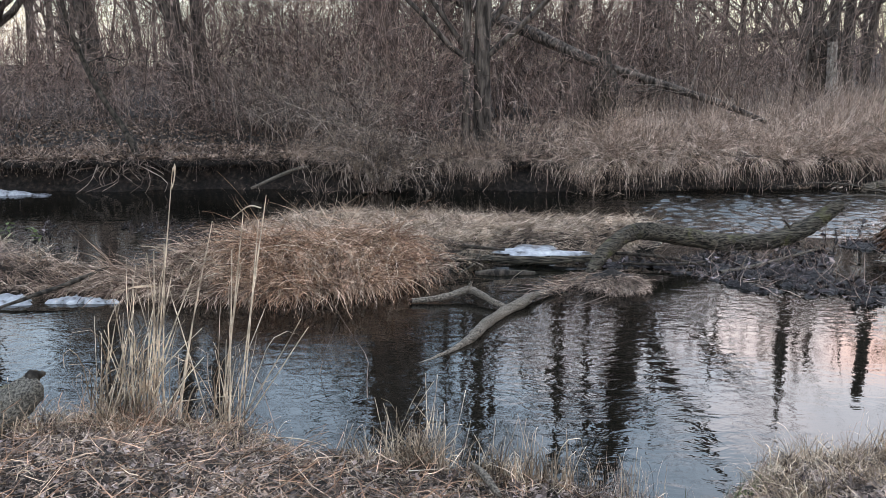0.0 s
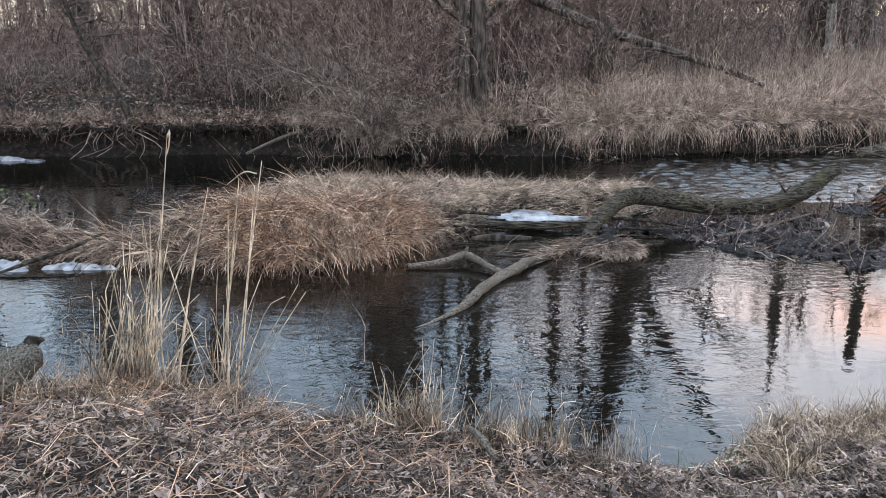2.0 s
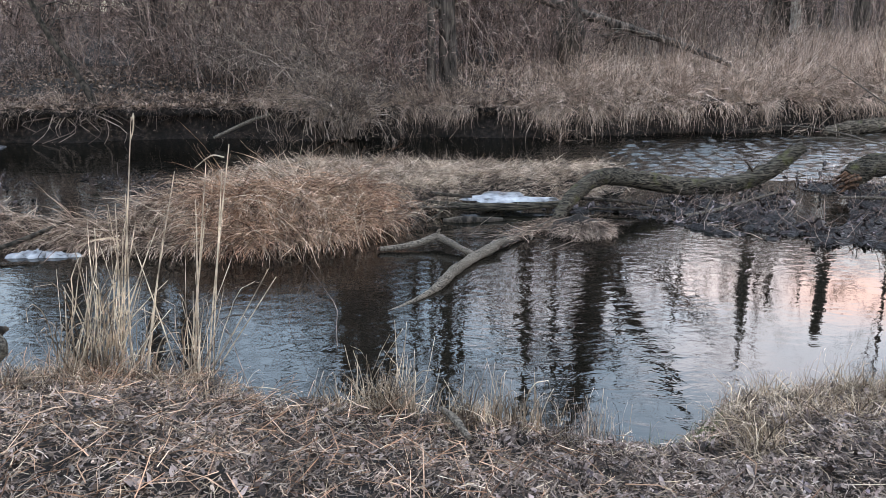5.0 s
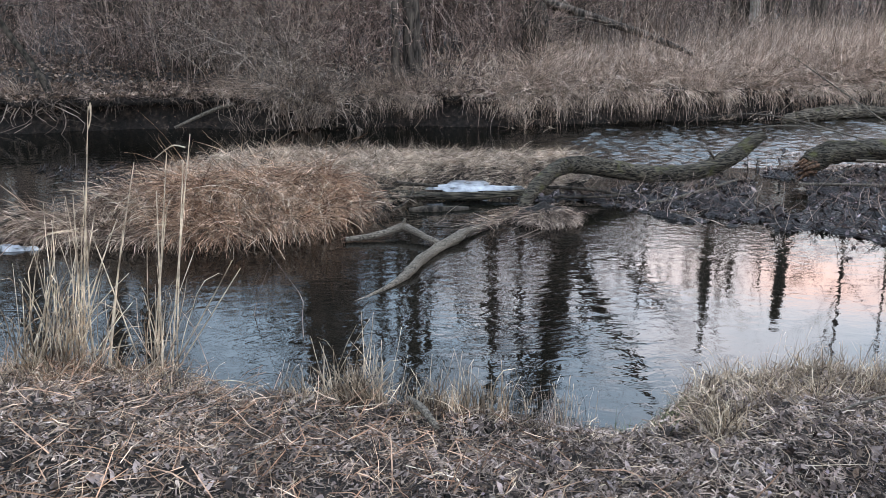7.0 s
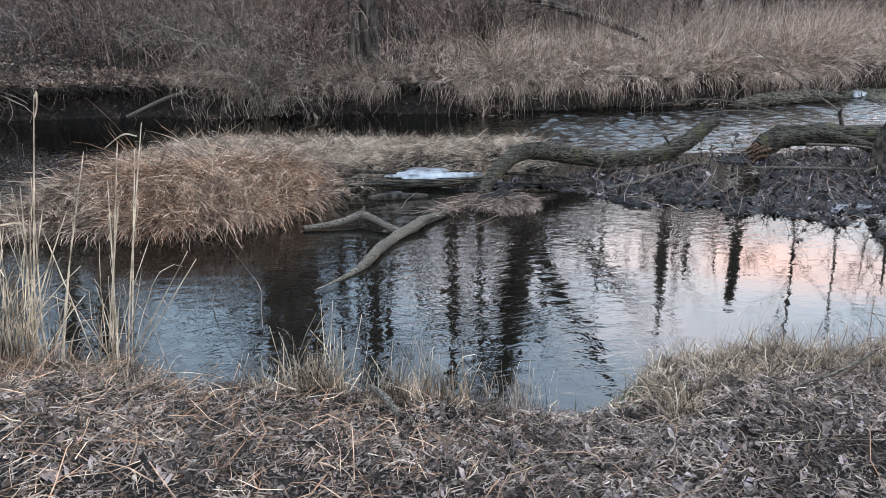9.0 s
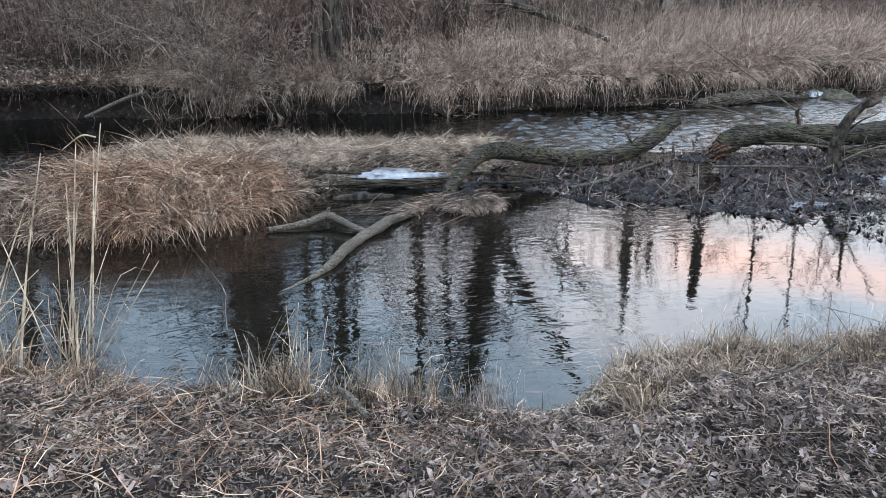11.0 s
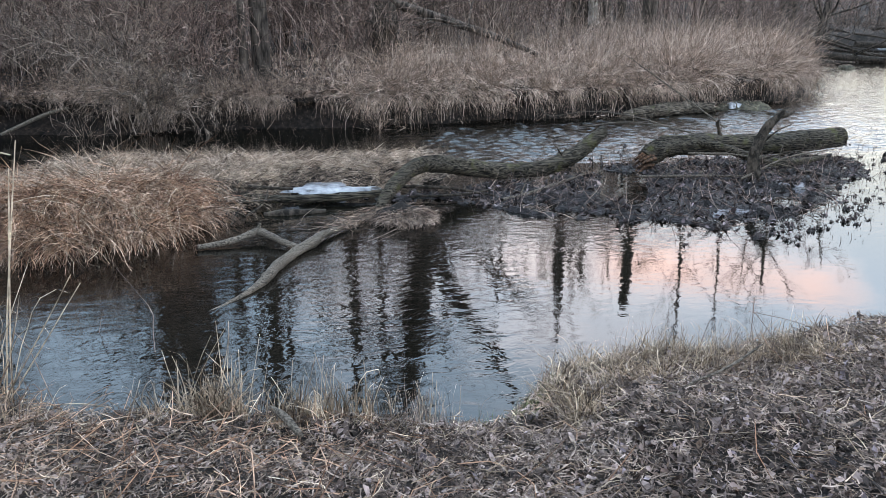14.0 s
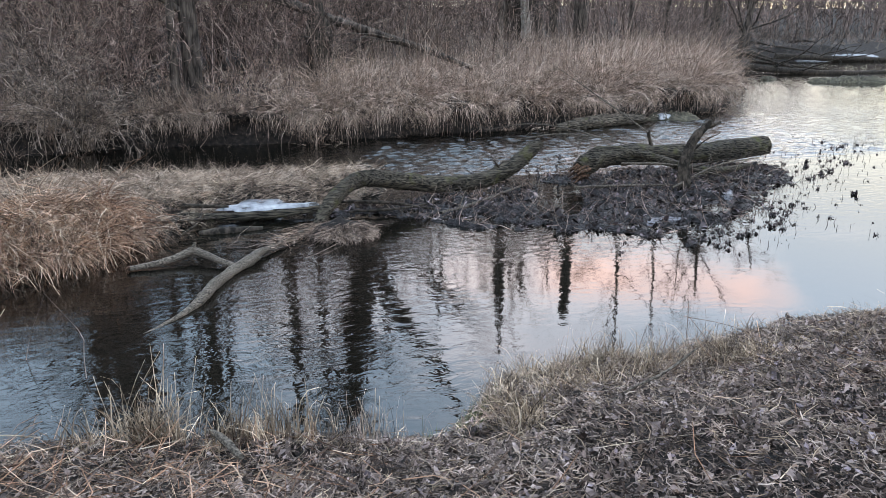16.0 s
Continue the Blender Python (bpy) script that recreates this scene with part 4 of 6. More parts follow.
# fallen tree propped across the brush
fallen = base("fallen_tree", (6.38, 16.0, 1.1), "dark fallen tree leaning across the brush", "tree")
ftr = [(6.5, 15.95, 1.12, 0.045), (5.6, 16.2, 1.48, 0.075), (4.61, 16.5, 1.8, 0.09), (3.29, 17.0, 2.24, 0.11), (1.95, 18.0, 2.92, 0.13), (1.0, 19.0, 3.4, 0.14), (-0.6, 20.6, 4.3, 0.15)]
part("trunk", limb(ftr, 30, 10, 0.07), M_BARK, fallen)
c = curve_through(ftr, 16)
A, ra = sprout(c[None, :, :3], c[None, :, 3] * 0.5, 9, 0.1, 0.85, 0.22, 1.0, -0.12, 5, 0.5, 0.2)
B, rb = sprout(A, ra, 4, 0.2, 1.0, 0.45, 0.8, 0.0, 4, 0.6, 0.2)
tagged(part("branch_mass", tubes(A, ra, 5) + tubes(B, rb, 3), M_BARK, fallen), kind="stuff")

# roots, sticks and dead stalks hanging down the cut bank on the left
n = 2300
x = uni(-9.5, 0.6, n)
x = x + 0.25 * np.sin(x * 5.0)
y = np.interp(x, FAR_X, FAR_Y) + uni(0.05, 0.5, n)
s = np.stack([x, y, turf(x, y)], -1)
P = bend(s, S + rng.normal(size=n) * 0.9, uni(0.9, 1.7, n), uni(0.6, 1.5, n), 0.12 + 0.42 * rng.random(n) ** 1.5, 7, 0.8, 0.6)
thing("bank_roots", tubes(P, taper(0.003 + 0.009 * rng.random(n) ** 2, 7, 0.3), 4), M_ROOT, "tangle of roots and twigs hanging down the cut bank", "roots", kind="stuff")
thing("branch", limb([(-3.35, 13.55, 0.12, 0.025), (-2.73, 13.8, 0.38, 0.03), (-2.4, 13.95, 0.46, 0.02)], 10, 7), M_DRIFT, "bleached broken branch against the bank", "branch")


# ---- dead grass of the far bank ----
def blades(at, head, lean, curl, length, w, K=5, power=1.4, wander=0.28):
    return [ribbons(bend(at, head, lean, curl, length, K, power, wander), taper(w, K, 0.2, 1.5))]


def hang(clumps, per, x0, x1, depth, lo, hi, w, gap=0.0):
    """Tufts of blades that rise a little, fall over the lip of the bank and leave dark gaps between them."""
    cx = uni(x0, x1, clumps)
    cx = cx[np.sin(cx * 2.1) + 0.8 * np.sin(cx * 5.3 + 1) + rng.normal(size=clumps) * 0.5 > gap - 1.2]
    clumps = len(cx)
    cy = np.interp(cx, FAR_X, FAR_Y) + lip_reach(cx) + 0.06 + depth * rng.random(clumps) ** 1.6
    k = np.repeat(np.arange(clumps), per)
    n = len(k)
    x, y = cx[k] + rng.normal(size=n) * 0.1, np.maximum(cy[k] + rng.normal(size=n) * 0.1, np.interp(cx[k], FAR_X, FAR_Y) + lip_reach(cx[k]) + 0.03)
    s = np.stack([x, y, turf(x, y) - 0.02], -1)
    head = S + 1.2 * rng.normal(size=clumps)[k] + rng.normal(size=n) * 0.8
    swell = np.clip(0.9 + 0.3 * np.sin(cx * 2.7) + 0.25 * np.sin(cx * 6.1 + 2) + 0.25 * rng.normal(size=clumps), 0.3, 1.4)
    size = (uni(lo, hi, clumps) * swell)[k] * uni(0.35, 1.2, n) * (0.62 + 0.38 * smooth01((np.abs(x) - 0.8) / 2.6))
    return blades(s, head, uni(-0.1, 0.7, clumps)[k] + uni(0, 0.6, n), uni(0.3, 2.3, clumps)[k] + rng.normal(size=n) * 0.7, size, uni(*w, n), 7, 1.1, 0.8)


thing("bank_grass", hang(430, 56, 1.7, 14.8, 1.1, 0.7, 1.5, (0.0022, 0.005), 0.35), M_PINK, "long dead grass hanging over the far bank", "grass", kind="stuff")
thing("bank_grass", hang(300, 36, -2.8, 3.6, 0.45, 0.5, 1.1, (0.002, 0.004), 0.25), M_DULL, "short grey dead grass on the shaded bank", "grass", kind="stuff")
thing("bank_grass", hang(110, 30, -10, -2.6, 0.5, 0.25, 0.6, (0.002, 0.0036), 0.5), M_DULL, "sparse grey dead grass on the cut bank", "grass", kind="stuff")
# thin grass combed down the cut face below the lip
for x0, x1, n, lo, hi, m, text in ((-1.6, 4.0, 4800, 0.2, 0.62, M_DULL, "fine dull grass hanging down the cut face"), (2.5, 15.0, 9500, 0.2, 0.72, M_PINK, "fine pinkish grass hanging down the cut face")):
    x = uni(x0, x1, n)
    x = x[np.sin(x * 3.1) + 0.9 * np.sin(x * 7.7 + 1) + 0.6 * np.sin(x * 1.3 + 2) + rng.normal(size=n) * 0.6 > -0.2]
    n = len(x)
    y = np.interp(x, FAR_X, FAR_Y) + lip_reach(x) + uni(0.0, 0.12, n)
    s = np.stack([x, y, 0.52 + 0.06 * rng.random(n)], -1)
    thing("bank_grass", blades(s, S + 0.5 * np.sin(x * 4.3) + rng.normal(size=n) * 0.5, uni(0.8, 1.7, n), uni(0.7, 1.7, n), uni(lo, hi, n), uni(0.0018, 0.0036, n), 6, 0.7, 0.65), m, text, "grass", kind="stuff")
s = scatter(15500, 0.2, 15.2, 14.2, 19, lambda x, y, z: (far_in(x, y) > 0.4) & (rng.random(len(x)) < 0.12 + 0.88 * smooth01((x - 0.8) / 3.6)))
n = len(s)
thing("meadow_grass", blades(s, uni(0, 6.28, n), uni(0, 0.9, n), uni(-0.2, 2.0, n), uni(0.25, 0.9, n) * (1 + 0.4 * rumple(s[:, 0], s[:, 1], 1.7)), uni(0.0025, 0.005, n), 6, 1.4, 0.8), M_PINK,
      "tangled tan dead grass on the far bank", "grass", kind="stuff")
# the tall upright stand near the bend
s = scatter(15000, 8.3, 16.3, 15.4, 21.5, lambda x, y, z: (far_in(x, y) > 0.25) & (rng.random(len(x)) < smooth01((x - 8.0) / 2.5)))
n = len(s)
thing("tall_grass", blades(s, S + rng.normal(size=n) * 1.5, uni(0, 0.6, n), uni(-0.2, 1.5, n), uni(0.4, 1.15, n) * (1 + 0.3 * rumple(s[:, 0], s[:, 1], 2.4)), uni(0.002, 0.0042, n), 6, 1.4, 0.7), M_PINK,
      "dense stand of tall upright pinkish-tan grass", "grass", kind="stuff")
s = scatter(9000, 2.5, 30, 18, 36, lambda x, y, z: far_in(x, y) > 1.0)
n = len(s)
thing("meadow_grass", blades(s, uni(0, 6.28, n), uni(0, 0.4, n), uni(0.1, 1.0, n), uni(0.35, 1.0, n), uni(0.004, 0.008, n), 4), M_GREYSTRAW,
      "thin grey dead grass in the open wood", "grass", kind="stuff")
n = 260
s = scatter(n, 2.2, 9.5, 14.8, 18.5)
n = len(s)
P = bend(s, uni(0, 6.28, n), uni(0, 0.2, n), uni(0, 0.4, n), uni(0.9, 1.6, n), 5)
A, ra = sprout(P, taper(uni(0.003, 0.005, n), 5, 0.5), 8, 0.7, 1.0, 0.1, 0.7, 0.1, 3, 0.7)
thing("weeds", tubes(P, taper(uni(0.003, 0.005, n), 5, 0.5), 3) + tubes(A, np.maximum(ra, 0.0035), 3), M_GREYSTRAW, "dry weed stalks with feathery tops", "weeds", kind="stuff")
# leaf litter on the floor of the wood
def leaves(at, size, tilt, mat_name=None):
    """Curled fallen leaves: a bent six-sided blade each."""
    n = len(at)
    a = uni(0, 6.28, n)
    u = np.stack([np.cos(a), np.sin(a), rng.normal(size=n) * tilt], -1)
    v = np.stack([-np.sin(a), np.cos(a), rng.normal(size=n) * tilt], -1)
    up = np.array([[0, 0, 1.0]])
    w, c = size * uni(0.3, 0.65, n), size * uni(-0.15, 0.5, n)
    size, w, c = size[:, None], w[:, None], c[:, None]
    ring = [at - u * size, at - u * size * 0.35 + v * w + up * c, at + u * size * 0.45 + v * w * 0.8 + up * c, at + u * size * 1.05 + up * c * 0.5,
            at + u * size * 0.45 - v * w * 0.8 + up * c * 0.8, at - u * size * 0.35 - v * w + up * c * 0.8]
    V = np.stack(ring, 1) + 0.16 * size[:, :, None] * rng.normal(size=(n, 6, 3)) * [1, 1, 0.6]
    V = V.reshape(-1, 3)
    i = np.arange(n)[:, None] * 6
    return [(V, np.concatenate([i + [[0, 1, 2, 3]], i + [[0, 3, 4, 5]]]))]


s = scatter(20000, -12, 5, 14.1, 20)
s[:, 2] += 0.01
thing("leaf_litter", leaves(s, uni(0.016, 0.04, len(s)), 0.5), M_FLOORLEAF, "fallen leaves on the floor of the wood", "leaf litter", kind="stuff", smooth=False)
n = 15000
x = uni(-9.4, 4.6, n)
y = np.interp(x, FAR_X, FAR_Y) + lip_reach(x) + 0.01 + 0.85 * rng.random(n) ** 1.5
s = np.stack([x, y, turf(x, y) + uni(0.03, 0.08, n)], -1)
thing("leaf_litter", leaves(s, uni(0.015, 0.036, n), 0.6), M_FLOORLEAF, "rusty leaves lying on the lip of the cut bank", "leaf litter", kind="stuff", smooth=False)
n = 2600
x = uni(-9.2, 4.2, n)
y = np.interp(x, FAR_X, FAR_Y) + lip_reach(x) + uni(0.0, 0.6, n)
s = np.stack([x, y, turf(x, y)], -1)
thing("bank_twigs", tubes(bend(s, uni(0, 6.28, n), uni(0.2, 1.4, n), uni(0, 1.6, n), uni(0.12, 0.5, n), 6, 1.0, 0.6), taper(uni(0.0025, 0.006, n), 6, 0.35), 3), M_TWIG,
      "short brown twigs and dead stalks on the lip of the bank", "twigs", kind="stuff")

# flat drift log, snow and stones at the foot of the far bank
thing("drift_log", limb([(7.6, 14.02, 0.05, 0.07), (8.2, 14.2, 0.1, 0.12), (9.2, 14.5, 0.1, 0.13), (10.0, 14.62, 0.08, 0.1)], 60, 18, 0.09, True, 0.14), M_ROT,
      "grey rotten log lying along the far bank", "log")


def slab(name, at, rx, ry, h, label, seed, mat=None, category="snow"):
    """A thin melting slab with an uneven rim."""
    r = np.random.default_rng(seed)
    n, rings = 44, 5
    a = np.linspace(0, 2 * np.pi, n, endpoint=False)
    rim = 1 + 0.22 * np.sin(2 * a + r.uniform(0, 6)) + 0.2 * np.sin(3 * a + r.uniform(0, 6)) + 0.15 * np.sin(5 * a + r.uniform(0, 6)) + 0.12 * np.sin(8 * a + r.uniform(0, 6))
    V = [(at[0], at[1], at[2] + h)]
    for k in range(1, rings + 1):
        q = k / rings
        zz = at[2] + h * (1 - q ** 3) - (0.04 if k == rings else 0) + 0.3 * h * r.normal(size=n) * (k < rings)
        V += list(zip(at[0] + rx * q * rim * np.cos(a), at[1] + ry * q * rim * np.sin(a), zz))
    F = [(1 + (k - 1) * n + j, 1 + (k - 1) * n + (j + 1) % n, 1 + k * n + (j + 1) % n, 1 + k * n + j) for k in range(1, rings) for j in range(n)]
    T = [(0, 1 + j, 1 + (j + 1) % n) for j in range(n)]
    V = np.array(V)
    me = mesh_of(name, [(V, np.array(F)[:, ::-1])], mat or M_SNOW)
    bm = bmesh.new()
    bm.from_mesh(me)
    bm.verts.ensure_lookup_table()
    for t in T:
        bm.faces.new([bm.verts[i] for i in t])
    bmesh.ops.recalc_face_normals(bm, faces=bm.faces)
    for f in bm.faces:
        f.smooth = True
    bm.to_mesh(me)
    bm.free()
    return tagged(new(name, me), label, category)


slab("snow_patch", (-8.2, 13.72, 0.02), 0.45, 0.16, 0.05, "patch of old snow at the foot of the far bank", 3)
slab("snow_patch", (-7.55, 13.6, 0.01), 0.42, 0.12, 0.04, "broken patch of old snow at the foot of the far bank", 14)
slab("snow_patch", (-7.0, 13.5, 0.0), 0.24, 0.08, 0.025, "thin grey shelf of ice at the foot of the far bank", 15, M_ICE, "ice")
slab("snow_patch", (10.8, 15.05, 0.06), 0.2, 0.15, 0.05, "small lump of snow beside the rotten log", 4)
slab("mud_bank", (11.1, 15.1, -0.02), 0.9, 0.35, 0.12, "low mossy mud at the foot of the tall grass", 5, M_MOSS, "mud")

# ---- the bend upstream: driftwood, islets, snow ----
for rows, text in (
        ([(23.4, 27.8, 0.25, 0.14), (25.8, 26.2, 0.08, 0.13), (28.4, 26.0, 0.03, 0.1), (31.5, 26.6, 0.08, 0.05)], "long dark log lying across the bend"),
        ([(25.0, 28.8, 0.4, 0.07), (26.6, 27.9, 0.22, 0.06), (28.5, 27.4, 0.02, 0.03)], "dark drifted log on the bend"),
        ([(23.6, 28.3, 0.9, 0.07), (24.6, 27.5, 0.55, 0.06), (26.0, 26.4, 0.05, 0.04)], "dark log leaning into the river"),
        ([(32.0, 35.0, 0.25, 0.16), (37.0, 33.6, 0.12, 0.14), (42.0, 34.0, 0.1, 0.07)], "dark log lying in the shallows beyond the bend")):
    lg = base("drift_log", rows[0][:3], text, "log", "driftwood at the bend")
    lg_trunk = part("trunk", limb(rows, 30, 9, 0.15), M_DARKWOOD, lg)
    c = curve_through(rows, 12)
    A, ra = sprout(c[None, :, :3], c[None, :, 3] * 0.5, 14, 0.1, 1.0, 0.3, 0.9, 0.1, 5, 0.5, 0.2)
    for q in range(len(A)):
        part("branch", tubes(A[q:q + 1], ra[q:q + 1], 4), M_DARKWOOD, lg_trunk)
for k in range(12):
    x = rng.uniform(23, 38)
    y = float(np.interp(x, FAR_X, FAR_Y)) + rng.uniform(-0.6, 3.0)
    a, ln, r = rng.normal() * 0.5, rng.uniform(1.5, 4.5), rng.uniform(0.05, 0.13)
    z = max(float(height(x, y)), 0.0) + r * 0.7
    x2, y2 = x + ln * math.cos(a), y + ln * math.sin(a) * 0.5
    z2 = max(float(height(x2, y2)), 0.0) + 0.35 * rng.random()
    lg = base("drift_log", (x, y, z), "dark weathered trunk stranded on the flat beyond the bend", "log", "driftwood at the bend")
    part("trunk", limb([(x, y, z, r), ((x + x2) / 2, (y + y2) / 2 + rng.normal() * 0.15, (z + z2) / 2 + 0.1, r * 0.8), (x2, y2, z2, r * 0.35)], 14, 8, 0.12), M_DARKWOOD, lg)
s = scatter(1000, 22, 44, 28, 42, lambda x, y, z: far_in(x, y) > 0.1)
n = len(s)
thing("bend_brush", shoots(s, uni(0.5, 1.9, n), uni(0, 0.8, n), uni(0, 1.2, n), uni(0.006, 0.014, n), 6, 2, 5, 0, 0.006), M_ROOT,
      "bare tangled brush along the flat beyond the bend", "brush", kind="stuff")
s = scatter(1800, 20, 62, 24, 52, lambda x, y, z: far_in(x, y) > 0.3)
n = len(s)
thing("bend_brush", tubes(bend(s, uni(0, 6.28, n), uni(0, 0.7, n), uni(0, 1.4, n), uni(0.4, 1.6, n), 5, 1.2, 0.3), taper(uni(0.01, 0.025, n), 5, 0.3), 3), M_ROOT,
      "low dark brush on the flat beyond the bend", "brush", kind="stuff")
s = scatter(5000, 20, 60, 24, 50, lambda x, y, z: far_in(x, y) > 0.2)
n = len(s)
thing("meadow_grass", blades(s, uni(0, 6.28, n), uni(0.2, 1.2, n), uni(0.2, 1.2, n), uni(0.2, 0.6, n), uni(0.008, 0.016, n), 4), M_GREYSTRAW,
      "flattened grey grass beyond the bend", "grass", kind="stuff")
slab("islet", (24.4, 22.3, -0.05), 1.6, 0.75, 0.2, "low mossy islet in the river", 8, M_MOSS, "islet")
slab("islet", (21.85, 24.1, -0.04), 0.42, 0.3, 0.14, "small mossy islet in the river", 10, M_MOSS, "islet")
slab("snow_patch", (36.5, 36.6, 0.0), 1.3, 0.7, 0.1, "patch of old snow beyond the bend", 12)
slab("snow_patch", (41.0, 38.2, 0.0), 1.8, 0.8, 0.12, "patch of old snow beyond the bend", 13)


# ---- the island ----
def isl_in(x, y):
    d = np.minimum(y - np.interp(x, ISL_X, ISL_F), np.interp(x, ISL_X, ISL_B) - y)
    return np.where((x < ISL_X[0]) | (x > ISL_X[-1]), -1, d)


def matted(clumps, per, x0, x1, head, lo, hi, mat, label, w=(0.0017, 0.0036)):
    """Grass laid flat in swirls over the island."""
    c = scatter(clumps, x0, x1, 6.3, 11.6, lambda x, y, z: isl_in(x, y) > -0.05)
    m = len(c)
    k = np.repeat(np.arange(m), per)
    n = len(k)
    s = c[k] + rng.normal(size=(n, 3)) * [0.12, 0.1, 0]
    s[:, 2] = np.maximum(height(s[:, 0], s[:, 1]), 0.0) + 0.02 + 0.09 * rng.random(n)
    h = head + rng.normal(size=m)[k] * 1.4 + rng.normal(size=n) * 0.9
    thing("matted_grass", blades(s, h, uni(0.7, 1.45, m)[k] + rng.normal(size=n) * 0.25, uni(0.0, 1.0, n), uni(lo, hi, n), uni(*w, n), 6, 1.0, 0.35), mat, label, "grass", kind="stuff")


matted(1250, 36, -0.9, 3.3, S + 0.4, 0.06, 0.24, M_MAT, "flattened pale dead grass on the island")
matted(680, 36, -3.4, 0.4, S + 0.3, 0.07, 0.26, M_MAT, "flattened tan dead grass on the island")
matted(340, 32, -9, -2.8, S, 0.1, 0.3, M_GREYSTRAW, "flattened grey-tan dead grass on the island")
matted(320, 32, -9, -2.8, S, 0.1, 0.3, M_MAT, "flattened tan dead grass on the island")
n = 5200
s = np.stack([uni(0.1, 2.3, n), uni(8.85, 9.7, n), np.zeros(n)], -1)
s = s[(((s[:, 0] - 1.08) / 0.5) ** 2 + ((s[:, 1] - 8.92) / 0.23) ** 2 > 1) & (isl_in(s[:, 0], s[:, 1]) > 0)]
n = len(s)
s[:, 2] = np.maximum(height(s[:, 0], s[:, 1]), 0.0) + 0.01 + 0.04 * rng.random(n)
thing("matted_grass", blades(s, S + 0.4 + rng.normal(size=n) * 1.5, uni(0.7, 1.5, n), uni(0.0, 1.0, n), uni(0.06, 0.22, n), uni(0.0017, 0.0036, n), 6, 1.0, 0.4), M_MAT,
      "flattened dead grass round the melting snow", "grass", kind="stuff")
# the rusty tussock arching to the water
def cascade(clumps, per, x0, x1, depth, lo, hi, mat, label, w=(0.0022, 0.0045)):
    cx = uni(x0, x1, clumps)
    cy = np.interp(cx, ISL_X, ISL_F) + 0.05 + depth * rng.random(clumps)
    k = np.repeat(np.arange(clumps), per)
    n = len(k)
    x, y = cx[k] + rng.normal(size=n) * 0.1, cy[k] + rng.normal(size=n) * 0.08
    s = np.stack([x, y, np.maximum(height(x, y), 0.02)], -1)
    head = S + 0.3 * (x + 1.2) + 0.6 * rng.normal(size=clumps)[k] + rng.normal(size=n) * 0.6
    size = uni(lo, hi, clumps)[k] * uni(0.4, 1.15, n)
    thing("grass_tussock", blades(s, head, uni(0.05, 0.6, clumps)[k] + uni(0, 0.35, n), uni(1.2, 2.8, clumps)[k] + rng.normal(size=n) * 0.6, size, uni(*w, n), 8, 0.9, 0.36), mat, label, "grass", kind="stuff")


cascade(110, 56, -2.0, -0.35, 0.8, 0.5, 1.0, M_RUST, "big rust-coloured grass tussock arching into the water", (0.002, 0.0042))
cascade(55, 30, -2.1, -0.3, 0.8, 0.5, 1.0, M_ISLE, "pale blades among the rusty tussock", (0.002, 0.004))
cascade(16, 12, -2.2, -0.3, 0.6, 0.75, 1.35, M_PALE, "long pale stalks over the rusty tussock", (0.002, 0.004))
cascade(120, 36, -3.4, -1.7, 0.6, 0.35, 0.72, M_ISLE, "pale grass hanging from the island to the water")
cascade(120, 34, -7.0, -2.6, 0.5, 0.22, 0.45, M_ISLE, "pale grass hanging from the low end of the island")
n = 150
s = scatter(n, -2.4, 1.2, 9.2, 10.5)
n = len(s)
thing("grass_stalks", blades(s, np.where(rng.random(n) < 0.6, 0.0, math.pi) + rng.normal(size=n) * 0.9, uni(0, 0.5, n), uni(0.4, 3.2, n), uni(0.12, 0.5, n), uni(0.002, 0.004, n), 9, 2.0), M_PINK,
      "bent grass stalks on the ridge of the island", "grass", kind="stuff")
# the small mound at the foot of the big bough
n = 3200
a, q = uni(0, 6.28, n), np.sqrt(rng.random(n))
s = np.stack([1.74 + 0.3 * q * np.cos(a), 7.68 + 0.26 * q * np.sin(a), 0.0 + 0.12 * np.sqrt(1 - q * q)], -1)
mound = base("grass_mound", (1.74, 7.68, 0.0), "little drooping mound of dead grass in the water", "grass mound")
part("earth", limb([(1.4, 7.68, -0.08, 0.05), (1.55, 7.68, 0.0, 0.15), (1.8, 7.7, 0.0, 0.17), (2.08, 7.72, -0.06, 0.06)], 12, 9, 0.06), M_GROUND, mound)
part("grass", blades(s, np.where(rng.random(n) < 0.5, S + 0.4 + rng.normal(size=n) * 0.8, a + rng.normal(size=n) * 0.6), uni(0.3, 1.2, n), uni(1.2, 2.4, n), uni(0.07, 0.2, n), uni(0.0016, 0.0032, n), 7, 0.8, 0.3), M_DULL, mound)
n = 260
s = np.stack([uni(1.0, 1.55, n), np.zeros(n), uni(0.03, 0.1, n)], -1)
s[:, 1] = 7.36 + (s[:, 0] - 1.0) * 1.15 + rng.normal(size=n) * 0.07
part("trailing_straw", blades(s, math.pi + 0.8 + rng.normal(size=n) * 0.6, uni(1.1, 1.7, n), uni(-0.1, 0.6, n), uni(0.1, 0.35, n), uni(0.0015, 0.003, n), 6, 1.0, 0.3), M_ISLE, mound)

